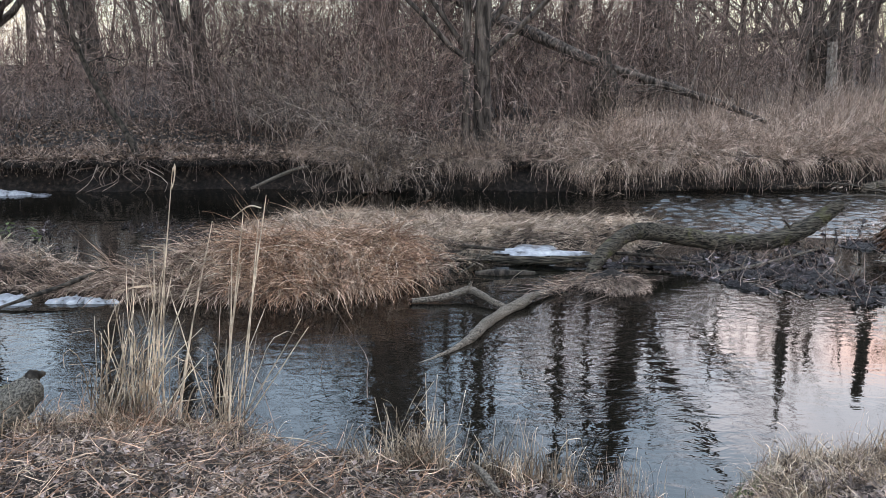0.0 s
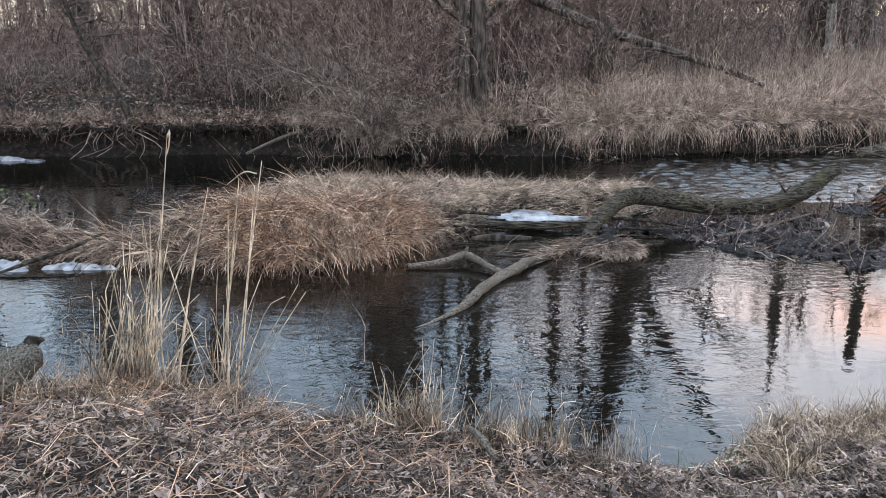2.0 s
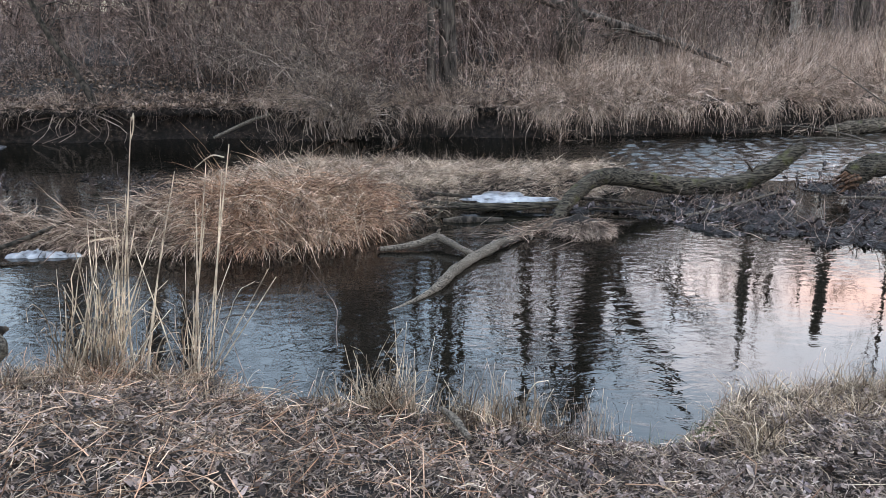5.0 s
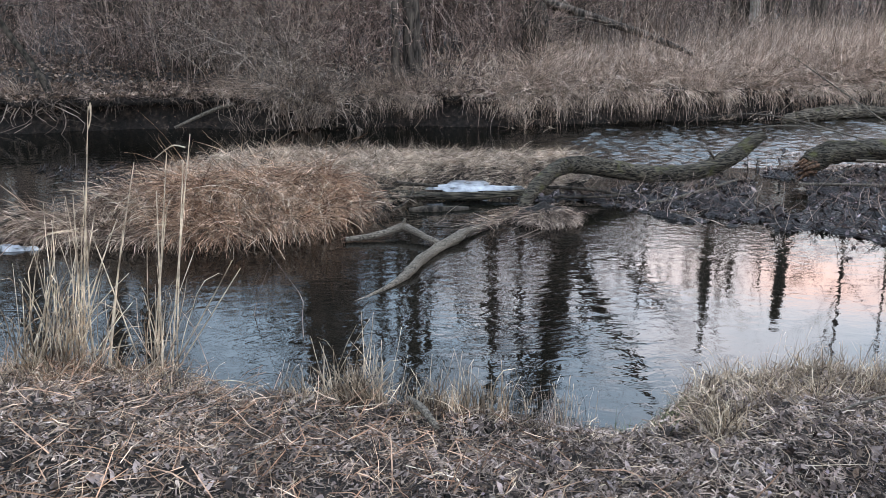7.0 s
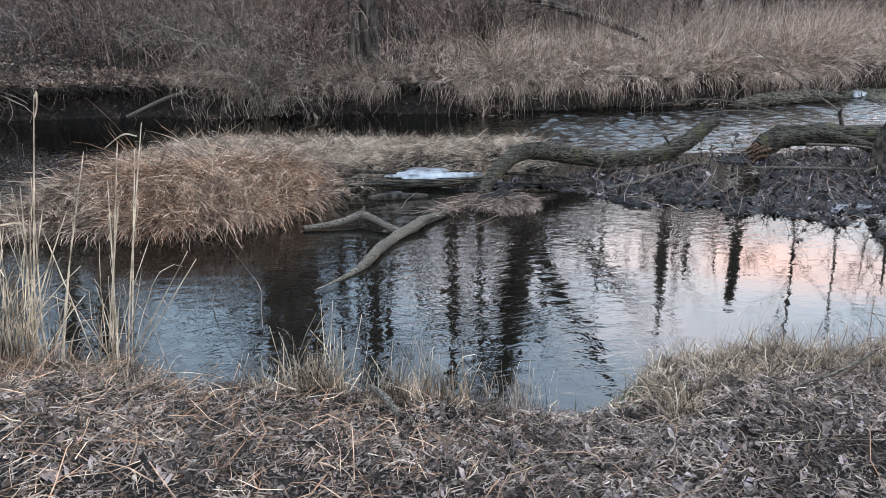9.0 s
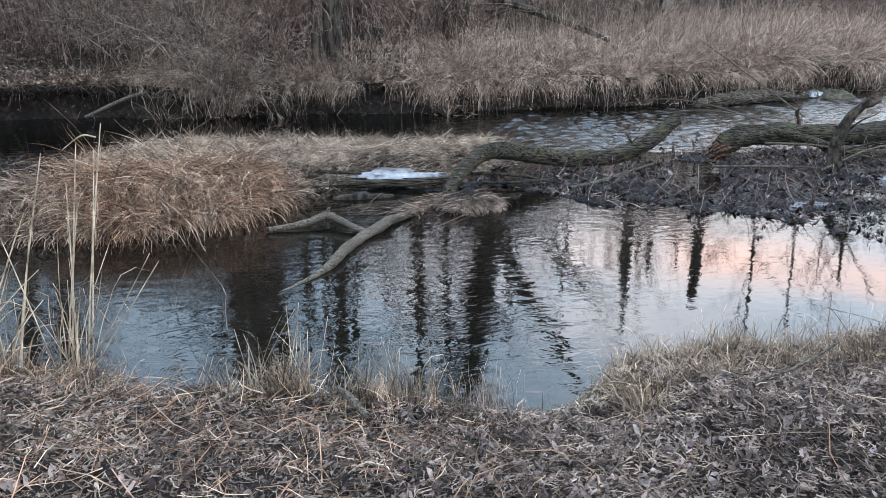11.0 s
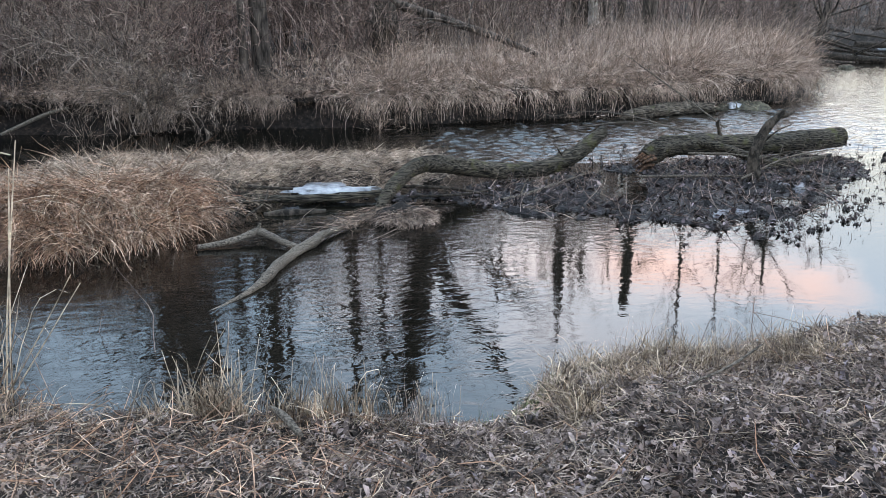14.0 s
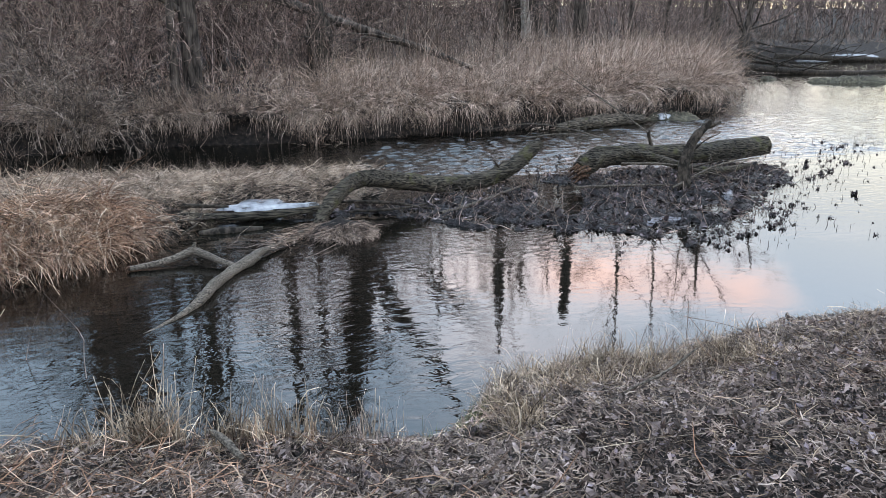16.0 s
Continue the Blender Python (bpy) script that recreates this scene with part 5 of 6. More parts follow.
slab("snow_patch", (1.04, 8.92, 0.125), 0.4, 0.2, 0.004, "melting snow lying on the island behind a thin log", 21)
slab("snow_patch", (1.5, 8.8, 0.115), 0.17, 0.06, 0.004, "small strip of melting snow on the island", 22)
slab("snow_patch", (-4.3, 7.22, 0.0), 0.45, 0.15, 0.03, "shelf of snow and ice at the edge of the island", 23)
slab("snow_patch", (-3.5, 7.2, 0.0), 0.3, 0.12, 0.035, "shelf of snow and ice at the edge of the island", 24)
thing("dark_stick", limb([(-4.12, 6.95, 0.02, 0.012), (-3.9, 7.1, 0.08, 0.02), (-3.69, 7.3, 0.13, 0.023), (-3.52, 7.5, 0.18, 0.021), (-3.4, 7.72, 0.22, 0.014)], 14, 8, 0.1), M_DARKWOOD,
      "dark wet stick lying across the ice shelf", "stick")

# ---- logs in the pool ----
bough = base("curved_log", (1.48, 7.85, 0.0), "curved mossy log rising out of the pool", "log")
rows1 = [(1.46, 7.86, -0.06, 0.06), (1.56, 7.96, 0.12, 0.08), (1.73, 8.15, 0.27, 0.095), (2.02, 8.5, 0.38, 0.11), (2.33, 8.7, 0.38, 0.125), (2.77, 8.85, 0.29, 0.13), (3.28, 9.0, 0.19, 0.13),
         (3.9, 9.15, 0.18, 0.13), (4.38, 9.3, 0.29, 0.125), (4.66, 9.4, 0.44, 0.115), (4.86, 9.46, 0.56, 0.1)]
part("trunk", limb([(x, y, z, r * 0.77) for x, y, z, r in rows1], 130, 26, 0.02, True, 0.075), M_LOG, bough)
part("stub", limb([(4.22, 9.25, 0.24, 0.016), (4.12, 9.18, 0.36, 0.013), (4.05, 9.15, 0.43, 0.005)], 8, 6, 0.1) + limb([(4.15, 9.2, 0.33, 0.01), (4.2, 9.15, 0.41, 0.004)], 6, 6, 0.1), M_DARKWOOD, bough, "short dark broken stub")
thing("thin_log", limb([(-0.2, 8.72, 0.12, 0.03), (0.2, 8.66, 0.11, 0.04), (0.6, 8.58, 0.08, 0.046), (1.16, 8.56, 0.075, 0.046), (1.6, 8.6, 0.085, 0.042), (1.85, 8.68, 0.1, 0.035)], 40, 10, 0.07, True, 0.08), M_LOG,
      "thin mossy log along the edge of the island", "log")
thing("sunken_log", limb([(0.35, 8.25, 0.0, 0.03), (0.6, 8.22, 0.01, 0.05), (1.0, 8.25, 0.0, 0.03)], 12, 8, 0.06), M_DARKWOOD, "dark log just breaking the surface", "log")
branch = base("forked_branch", (0.7, 7.05, 0.0), "bleached forked branch running down into the water", "branch")
part("limb", limb([(1.5, 8.0, 0.05, 0.02), (1.22, 7.66, 0.05, 0.022), (1.0, 7.39, 0.04, 0.026), (0.85, 7.22, 0.05, 0.034), (0.75, 7.02, 0.055, 0.05), (0.6, 6.86, 0.035, 0.046), (0.45, 6.62, 0.03, 0.044), (0.33, 6.36, 0.035, 0.042),
                    (0.28, 6.2, 0.042, 0.042), (0.2, 6.06, 0.02, 0.032), (0.09, 5.91, 0.006, 0.024), (-0.03, 5.77, -0.006, 0.019), (-0.21, 5.6, -0.016, 0.014)], 54, 11, 0.09, True, 0.08), M_DRIFT, branch)
part("fork", limb([(-0.3, 7.15, 0.03, 0.022), (-0.11, 7.17, 0.04, 0.027), (0.08, 7.24, 0.06, 0.03), (0.24, 7.32, 0.09, 0.036), (0.34, 7.22, 0.08, 0.033), (0.46, 7.06, 0.055, 0.03), (0.6, 6.9, 0.03, 0.026)], 30, 10, 0.08, True, 0.06), M_DRIFT, branch)
part("cut_end", limb([(-0.325, 7.147, 0.029, 0.02), (-0.302, 7.15, 0.03, 0.023)], 3, 10, 0.04), M_HEART, branch, "pale orange broken end")
part("knot", limb([(0.24, 7.31, 0.09, 0.026), (0.27, 7.32, 0.17, 0.012)], 6, 7, 0.1), M_DRIFT, branch)
part("knot", limb([(0.76, 7.03, 0.06, 0.04), (0.86, 7.14, 0.11, 0.012)], 6, 7, 0.1), M_DRIFT, branch)
n = 22
s = np.stack([uni(0.5, 1.4, n), uni(6.95, 7.7, n), uni(0.0, 0.04, n)], -1)
thing("fine_debris", tubes(bend(s, uni(-0.5, 1.2, n), uni(1.2, 1.6, n), uni(-0.3, 0.3, n), uni(0.2, 0.6, n), 5, 1, 0.2), taper(uni(0.002, 0.005, n), 5, 0.4), 4), M_ROOT,
      "fine twigs and straw caught along the branch", "twigs", kind="stuff")
for pts in ([(-0.52, 4.95, -0.05, 0.0026), (-0.53, 5.05, 0.12, 0.0026), (-0.54, 5.2, 0.2, 0.0024), (-0.66, 5.28, 0.36, 0.002), (-0.74, 5.3, 0.48, 0.0014)], [(-0.92, 5.4, -0.03, 0.002), (-0.86, 5.35, 0.18, 0.002), (-0.74, 5.3, 0.46, 0.0014)]):
    thing("dry_reed", limb(pts, 10, 5, 0.05), M_TWIG, "thin dry stem standing in the pool", "stem", "stems in the pool")
thing("caught_leaf", leaves(np.array([[-1.16, 4.6, 0.27]]), np.array([0.024]), 0.8), M_DARKLEAF, "dark leaf caught on a thin stem", "leaf", smooth=False)
thing("dry_reed", limb([(-0.92, 4.05, 0.1, 0.0028), (-1.05, 4.35, 0.2, 0.0026), (-1.17, 4.62, 0.275, 0.0024), (-1.29, 4.75, 0.36, 0.0016)], 10, 4, 0.02), M_GREYSTRAW, "thin dry stem holding a dark leaf", "stem")

for pts in ([(-0.35, 8.35, 0.16, 0.014), (0.1, 8.3, 0.14, 0.018), (0.55, 8.4, 0.12, 0.01)], [(-0.2, 8.75, 0.24, 0.02), (0.3, 8.7, 0.2, 0.022), (0.7, 8.72, 0.16, 0.014)],
            [(0.15, 8.1, 0.03, 0.012), (0.35, 8.35, 0.1, 0.012), (0.42, 8.6, 0.2, 0.007)], [(0.0, 7.85, 0.02, 0.01), (0.12, 8.1, 0.16, 0.01), (0.2, 8.3, 0.26, 0.005)],
            [(1.9, 8.75, 0.12, 0.02), (2.5, 8.6, 0.1, 0.018), (3.0, 8.4, 0.03, 0.01)], [(2.0, 8.5, 0.05, 0.014), (2.6, 8.45, 0.06, 0.016), (3.1, 8.6, 0.07, 0.008)]):
    thing("dark_stick", limb(pts, 14, 7, 0.1), M_DARKWOOD, "dark rotten stick lying in the mud by the thin log", "stick", "dark sticks on the island")
n = 900
s = np.stack([uni(-6.5, -2.9, n), uni(9.1, 11.2, n), np.full(n, -0.01)], -1)
s = s[(rumple(s[:, 0], s[:, 1], 3.3, 2) > 0.15) & (isl_in(s[:, 0], s[:, 1]) < 0.1)]
n = len(s)
thing("sunken_leaves", leaves(s, uni(0.015, 0.04, n), 0.6) + tubes(bend(s, uni(0, 6.28, n), uni(0.2, 1.4, n), uni(0, 0.8, n), uni(0.06, 0.22, n), 4, 1, 0.3), taper(uni(0.003, 0.006, n), 4, 0.4), 3), M_DARKLEAF,
      "dark leaves and twigs afloat behind the island", "leaf litter", kind="stuff", smooth=False)

# ---- the mud bar with its drifted log ----
BAR_X = [1.4, 2.2, 2.8, 3.1, 3.8, 4.4, 4.8, 5.5, 6.5, 7.3, 8.3, 9.0]
BAR_LO = [8.5, 8.35, 7.9, 7.45, 7.1, 6.75, 6.5, 6.55, 6.95, 7.5, 8.3, 9.2]
BAR_HI = [8.8, 9.0, 9.2, 9.3, 9.4, 9.6, 9.75, 10.0, 10.1, 10.15, 10.1, 9.8]


def bar_in(x, y):
    d = np.minimum(y - np.interp(x, BAR_X, BAR_LO), np.interp(x, BAR_X, BAR_HI) - y)
    return np.where((x < BAR_X[0]) | (x > BAR_X[-1]), -1, d)


def bar_height(x, y):
    d = bar_in(x, y)
    lump = 0.55 * rumple(x, y, 4.7, 1) + 0.45 * rumple(x, y, 11.0, 3) + 0.35 * rumple(x, y, 23.0, 8)
    along, left = y - 8.5, (x - 4.84) - 0.57 * (y - 8.5)
    dip = 0.3 * np.exp(-((left / 0.15) ** 2 + (along / 0.6) ** 2)) + 0.28 * np.exp(-(((left + 0.36) / 0.13) ** 2 + ((along - 0.15) / 0.5) ** 2))
    dip = dip + 0.08 * np.exp(-(((x - 6.2) / 0.4) ** 2 + ((y - 7.7) / 0.25) ** 2))
    return -0.15 + 0.17 * smooth01((d + 0.25) / 0.55) + 0.075 * lump * smooth01((d + 0.3) / 0.3) + 0.05 * smooth01((d - 0.5) / 0.8) - dip - 0.015


thing("mud_bar", [sheet(np.arange(1.0, 9.7, 0.045), np.arange(6.0, 10.7, 0.045), bar_height)], M_MUD, "bar of wet dark mud and rotted leaves", "mud", kind="structure")


def on_bar(n, edge=-0.1):
    x, y = uni(1.5, 9.2, n), uni(6.2, 10.3, n)
    z = bar_height(x, y)
    ok = (bar_in(x, y) > edge) & (z > -0.015)
    return np.stack([x, y, z], -1)[ok]


s = on_bar(6500)
s[:, 2] += 0.006
thing("wet_leaves", leaves(s, 0.016 + 0.045 * rng.random(len(s)) ** 2, 0.6), M_DARKLEAF, "wet black leaves piled on the mud bar", "leaf litter", kind="stuff", smooth=False)
# sky glints on the wet bar, put in as lilac-grey leaf colour
s = on_bar(1000)
s[:, 2] += 0.02
thing("wet_leaves", leaves(s, uni(0.014, 0.04, len(s)), 0.55), M_LILACLEAF, "leaves on the mud bar coloured lilac-grey for wet sheen", "leaf litter", kind="stuff", smooth=False)
s = on_bar(3600, 0.0)
n = len(s)
thing("bar_twigs", tubes(bend(s, uni(0, 6.28, n), uni(0.6, 1.6, n), uni(-0.6, 0.6, n), uni(0.08, 0.4, n), 4, 1, 0.3), taper(uni(0.002, 0.005, n), 4, 0.4), 3), M_TWIG,
      "dark twigs and straw strewn over the mud bar", "twigs", kind="stuff")
s = on_bar(3000, -0.25)
n = len(s)
thing("bar_weeds", tubes(bend(s, uni(0, 6.28, n), uni(0, 0.5, n), uni(0.2, 2.2, n), uni(0.06, 0.2, n), 5, 1.5, 0.3), taper(uni(0.0025, 0.005, n), 5, 0.6), 3), M_DARKLEAF,
      "withered dark weed stems in the mud", "weeds", kind="stuff")


def lump(at, r, flat, seed):
    g = np.random.default_rng(seed)
    bm = bmesh.new()
    bmesh.ops.create_icosphere(bm, subdivisions=2, radius=1.0)
    for v in bm.verts:
        d = 1 + 0.75 * noise.noise(v.co * 1.7 + Vector((seed, 0, 0))) + 0.5 * noise.noise(v.co * 3 + Vector((0, seed, 0)))
        v.co = Vector((v.co.x * d * r, v.co.y * d * r * 0.8, v.co.z * d * r * flat)) + Vector(at)
    V = np.array([v.co[:] for v in bm.verts])
    F = np.array([[v.index for v in f.verts] for f in bm.faces])
    bm.free()
    return V, F


def clump(at, r, seed):
    """A ragged knot of mud, black leaves and stems standing out of the water."""
    out = [lump((at[0], at[1], -0.3 * r), r * 0.75, 0.75, seed)]
    m = int(rng.integers(5, 10))
    s = np.array([at]) + rng.normal(size=(m, 3)) * [r * 0.5, r * 0.4, 0] + [[0, 0, r * 0.3]]
    out += leaves(s, uni(0.25, 0.5, m) * r, 1.0)
    m = int(rng.integers(2, 6))
    s = np.array([at]) + rng.normal(size=(m, 3)) * [r * 0.6, r * 0.5, 0] - [[0, 0, 0.02]]
    return out + tubes(bend(s, uni(0, 6.28, m), uni(0, 0.5, m), uni(-0.4, 1.6, m), uni(1.2, 3.2, m) * r, 5, 1.2, 0.3), taper(uni(0.0016, 0.003, m), 5, 0.5), 3)


for text, cnt, spread, lo, hi in (("ragged knots of mud and black leaves at the edge of the mud bar", 95, 0.3, 0.02, 0.075), ("small knots of weed scattered over the shallows", 110, 0.85, 0.01, 0.04)):
    clods = []
    while len(clods) < cnt * 3:
        u = rng.random()
        x = np.interp(u, [0, 0.45, 0.75, 1], [4.9, 6.4, 8.6, 12.4]) + rng.normal() * spread * 0.8
        y = np.interp(u, [0, 0.45, 0.75, 1], [6.25, 6.75, 8.7, 11.4]) + rng.normal() * spread * 0.8
        if bar_in(x, y) > 0.12 or (x < 7 and bar_in(x, y) < -0.75) or (x < 5 and y < 6.2):
            cnt -= 0.2
            continue
        clods += clump((x, y, 0.0), rng.uniform(lo, hi) * (0.4 + 0.6 * rng.random()), len(clods))
    thing("mud_clods", clods, M_DARKLEAF, text, "mud clods", kind="stuff", smooth=False)
n = 380
u = rng.random(n)
s = np.stack([5.2 + 7.8 * u + rng.normal(size=n) * 0.3, 6.2 + 5.4 * u + rng.normal(size=n) * 0.45, np.full(n, -0.02)], -1)
thing("shallow_weeds", tubes(bend(s, uni(0, 6.28, n), uni(0, 0.45, n), uni(-0.2, 0.5, n), uni(0.03, 0.09, n), 4, 1.2, 0.1), taper(uni(0.002, 0.0045, n), 4, 0.7), 3), M_DARKLEAF,
      "dark weed stems standing in the shallows", "weeds", kind="stuff")

log2 = base("drifted_log", (5.22, 9.05, 0.0), "thick mossy log lying on the mud bar", "log")
rows2 = [(5.28, 9.07, 0.24, 0.15), (5.45, 9.12, 0.33, 0.165), (5.68, 9.2, 0.37, 0.165), (6.26, 9.3, 0.36, 0.165), (7.2, 9.45, 0.3, 0.17), (8.0, 9.6, 0.29, 0.175), (8.8, 9.76, 0.29, 0.18), (8.98, 9.8, 0.29, 0.165)]
log2_trunk = part("trunk", limb([(x, y, z, r * 0.83) for x, y, z, r in rows2], 130, 26, 0.02, True, 0.075), M_LOG, log2)
for k in range(16):
    a, q = rng.uniform(0, 6.28), 0.13 * math.sqrt(rng.random())
    y0, z0 = 9.06 + q * math.cos(a), 0.24 + q * math.sin(a)
    part("splinter", limb([(5.36, y0, z0, 0.035), (5.26, y0 - 0.01, z0 - 0.01, 0.026), (5.2 - 0.08 * rng.random(), y0 - 0.03, z0 - 0.03 - 0.05 * rng.random(), 0.004)], 6, 5, 0.15), M_HEART, log2_trunk, "splintered orange-brown wood")
part("stub", limb([(6.55, 9.33, 0.45, 0.032), (6.53, 9.35, 0.56, 0.024), (6.5, 9.35, 0.63, 0.026), (6.52, 9.35, 0.68, 0.01)], 8, 7, 0.12), M_DARKWOOD, log2)
part("bough", limb([(6.1, 9.2, 0.42, 0.05), (6.4, 9.0, 0.36, 0.06), (6.9, 8.85, 0.2, 0.06), (7.6, 9.0, 0.13, 0.05), (8.4, 9.3, 0.12, 0.03)], 18, 9, 0.08), M_LOG, log2)
snag = base("snag", (6.45, 8.4, 0.0), "dark dead branch standing upright in the mud", "branch")
snag_stem = part("stem", limb([(6.44, 8.38, -0.1, 0.1), (6.45, 8.4, 0.1, 0.085), (6.46, 8.45, 0.34, 0.07), (6.53, 8.48, 0.52, 0.06), (6.62, 8.5, 0.68, 0.055), (6.74, 8.5, 0.8, 0.05), (6.83, 8.5, 0.88, 0.045), (6.87, 8.5, 0.9, 0.03)], 50, 16, 0.07, True, 0.13), M_DARKWOOD, snag)
part("stub", limb([(6.78, 8.5, 0.84, 0.045), (6.9, 8.49, 0.86, 0.035), (7.0, 8.48, 0.89, 0.012)], 8, 7, 0.1), M_DARKWOOD, snag)
part("twig", limb([(6.6, 8.5, 0.5, 0.012), (6.75, 8.45, 0.66, 0.01), (6.95, 8.4, 0.76, 0.004)], 8, 5) + limb([(6.5, 8.42, 0.3, 0.012), (6.9, 8.3, 0.42, 0.009), (7.4, 8.35, 0.42, 0.004)], 10, 5), M_DARKWOOD, snag_stem)
for pts, text in (
        ([(7.1, 10.1, 0.25, 0.014), (6.73, 11.0, 0.34, 0.014), (6.44, 11.6, 0.42, 0.013), (5.9, 12.0, 0.46, 0.01), (5.26, 12.2, 0.36, 0.006)], "long grey branch reaching over the channel"),
        ([(6.75, 10.95, 0.34, 0.012), (6.2, 11.4, 0.36, 0.01), (5.6, 11.8, 0.24, 0.006)], "thin grey branch over the channel"),
        ([(7.3, 10.3, 0.4, 0.012), (7.11, 10.8, 0.66, 0.011), (6.8, 11.5, 1.03, 0.009), (6.4, 12.0, 1.4, 0.005)], "thin branch arching up from the drifted log"),
        ([(5.0, 8.7, 0.1, 0.02), (5.7, 8.5, 0.12, 0.018), (6.3, 8.45, 0.1, 0.012)], "grey stick lying on the mud"),
        ([(6.2, 8.3, 0.1, 0.015), (7.1, 8.6, 0.28, 0.013), (8.1, 8.9, 0.3, 0.006)], "grey stick lying against the drifted log"),
        ([(5.9, 9.05, 0.3, 0.018), (6.5, 8.75, 0.3, 0.015), (7.3, 8.4, 0.12, 0.008)], "grey stick lying against the drifted log"),
        ([(3.0, 8.2, 0.03, 0.025), (3.5, 8.45, 0.05, 0.02), (4.4, 9.0, 0.1, 0.012)], "pale straight stick half in the water")):
    st = base("stick", pts[0][:3], text, "stick", "sticks round the mud bar")
    rod = part("rod", limb(pts, 18, 6, 0.08), M_DRIFT, st)
    c = curve_through(pts, 10)
    A, ra = sprout(c[None, :, :3], c[None, :, 3], 7, 0.2, 1.0, 0.22, 0.7, 0.05, 4, 0.5, 0.2)
    for q in range(len(A)):
        part("twig", tubes(A[q:q + 1], np.maximum(ra[q:q + 1], 0.0025), 4), M_DRIFT, rod)
slab("ice_patch", (6.85, 8.2, 0.04), 0.34, 0.22, 0.012, "thin grey ice between the leaves on the mud", 31, M_ICE, "ice")
slab("ice_patch", (5.35, 7.2, 0.015), 0.3, 0.16, 0.012, "thin grey ice at the edge of the mud", 32, M_ICE, "ice")
for k, (x, y) in enumerate(((2.9, 8.55), (4.3, 8.4), (3.9, 8.9))):
    thing("leaf", leaves(np.array([[x, y, 0.12]]), np.array([0.05]), 0.3), M_LEAF, "single pale leaf on the mud", "leaf", "pale leaves on the mud", smooth=False)


def dead_weed(x, y, z, h, text):
    """A withered stem with curled leaves along it."""
    ob = base("dead_weed", (x, y, z), text, "weed", "withered weeds on the mud bar")
    P = bend(np.array([[x, y, z - 0.03]]), uni(0, 6.28, 1), uni(0, 0.3, 1), uni(-0.4, 0.7, 1), np.array([h]), 7, 1.0, 0.25)
    part("stem", tubes(P, taper(np.array([0.006]), 7, 0.35), 5), M_DARKWOOD, ob)
    for k in range(int(rng.integers(3, 7))):
        q = P[0, int(rng.integers(2, 7))] + rng.normal(size=3) * 0.015
        part("leaf", leaves(q[None], uni(0.018, 0.04, 1), 0.9), M_DARKLEAF, ob, smooth=False)


for x, y, h in ((3.25, 9.45, 0.22), (3.45, 9.6, 0.3), (3.7, 9.5, 0.18), (3.95, 9.75, 0.26), (4.3, 9.75, 0.34), (4.55, 9.85, 0.2), (4.9, 9.8, 0.3), (5.1, 9.95, 0.24), (5.4, 10.0, 0.32), (5.8, 10.1, 0.2),
                (3.1, 8.1, 0.14), (3.6, 7.7, 0.12), (4.1, 7.5, 0.16), (5.9, 7.6, 0.15), (6.9, 7.9, 0.18), (7.4, 8.4, 0.16), (8.1, 9.0, 0.2), (8.6, 9.4, 0.22), (5.5, 8.1, 0.14), (4.1, 8.2, 0.13)):
    dead_weed(x, y, max(float(bar_height(np.array(x), np.array(y))), -0.02), h, "withered dark weed with curled leaves standing in the mud")
for x, y, h in ((-5.35, 9.5, 0.32), (-5.1, 9.65, 0.24), (-5.6, 9.7, 0.26)):
    z = max(float(height(x, y)), 0.0)
    ob = base("sprig", (x, y, z), "small green-leaved sprig at the water behind the island", "plant", "sprigs behind the island")
    P = bend(np.array([[x, y, z - 0.02]]), uni(0, 6.28, 1), uni(0, 0.3, 1), uni(0, 0.5, 1), np.array([h]), 7, 1.0, 0.2)
    part("stem", tubes(P, taper(np.array([0.004]), 7, 0.4), 5), M_DARKWOOD, ob)
    for k in range(2, 7):
        for side in (-1, 1):
            part("leaf", leaves(P[0, k][None] + [[side * 0.03, 0, 0.01]], uni(0.025, 0.04, 1), 0.4), M_GRASSGREEN, ob, smooth=False)

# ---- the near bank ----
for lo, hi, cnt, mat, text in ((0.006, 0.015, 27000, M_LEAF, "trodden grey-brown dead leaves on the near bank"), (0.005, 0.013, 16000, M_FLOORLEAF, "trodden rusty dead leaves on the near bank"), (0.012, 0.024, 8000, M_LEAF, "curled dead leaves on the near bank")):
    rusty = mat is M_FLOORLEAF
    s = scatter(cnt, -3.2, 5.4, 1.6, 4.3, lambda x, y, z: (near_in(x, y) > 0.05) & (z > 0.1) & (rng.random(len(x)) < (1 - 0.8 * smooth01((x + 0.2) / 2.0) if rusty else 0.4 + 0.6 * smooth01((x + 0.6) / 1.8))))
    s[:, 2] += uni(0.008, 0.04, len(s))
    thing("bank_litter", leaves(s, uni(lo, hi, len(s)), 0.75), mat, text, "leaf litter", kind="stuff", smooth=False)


s = scatter(6000, -12, 14, -6, 4.2, lambda x, y, z: (near_in(x, y) > 0.1) & ((np.abs(x - 1.1) > 4.2) | (y < 1.7)))
s[:, 2] += uni(0.01, 0.04, len(s))
thing("bank_litter", leaves(s, uni(0.02, 0.05, len(s)), 0.5), M_LEAF, "dead leaves lying further back on the near bank", "leaf litter", kind="stuff", smooth=False)
s = scatter(4000, 0.3, 5.8, 1.7, 4.4, lambda x, y, z: (near_in(x, y) > 0.12) & (rng.random(len(x)) < 0.25 + 0.6 * smooth01((x - 0.8) / 1.6)))
s[:, 2] += uni(0.01, 0.035, len(s))
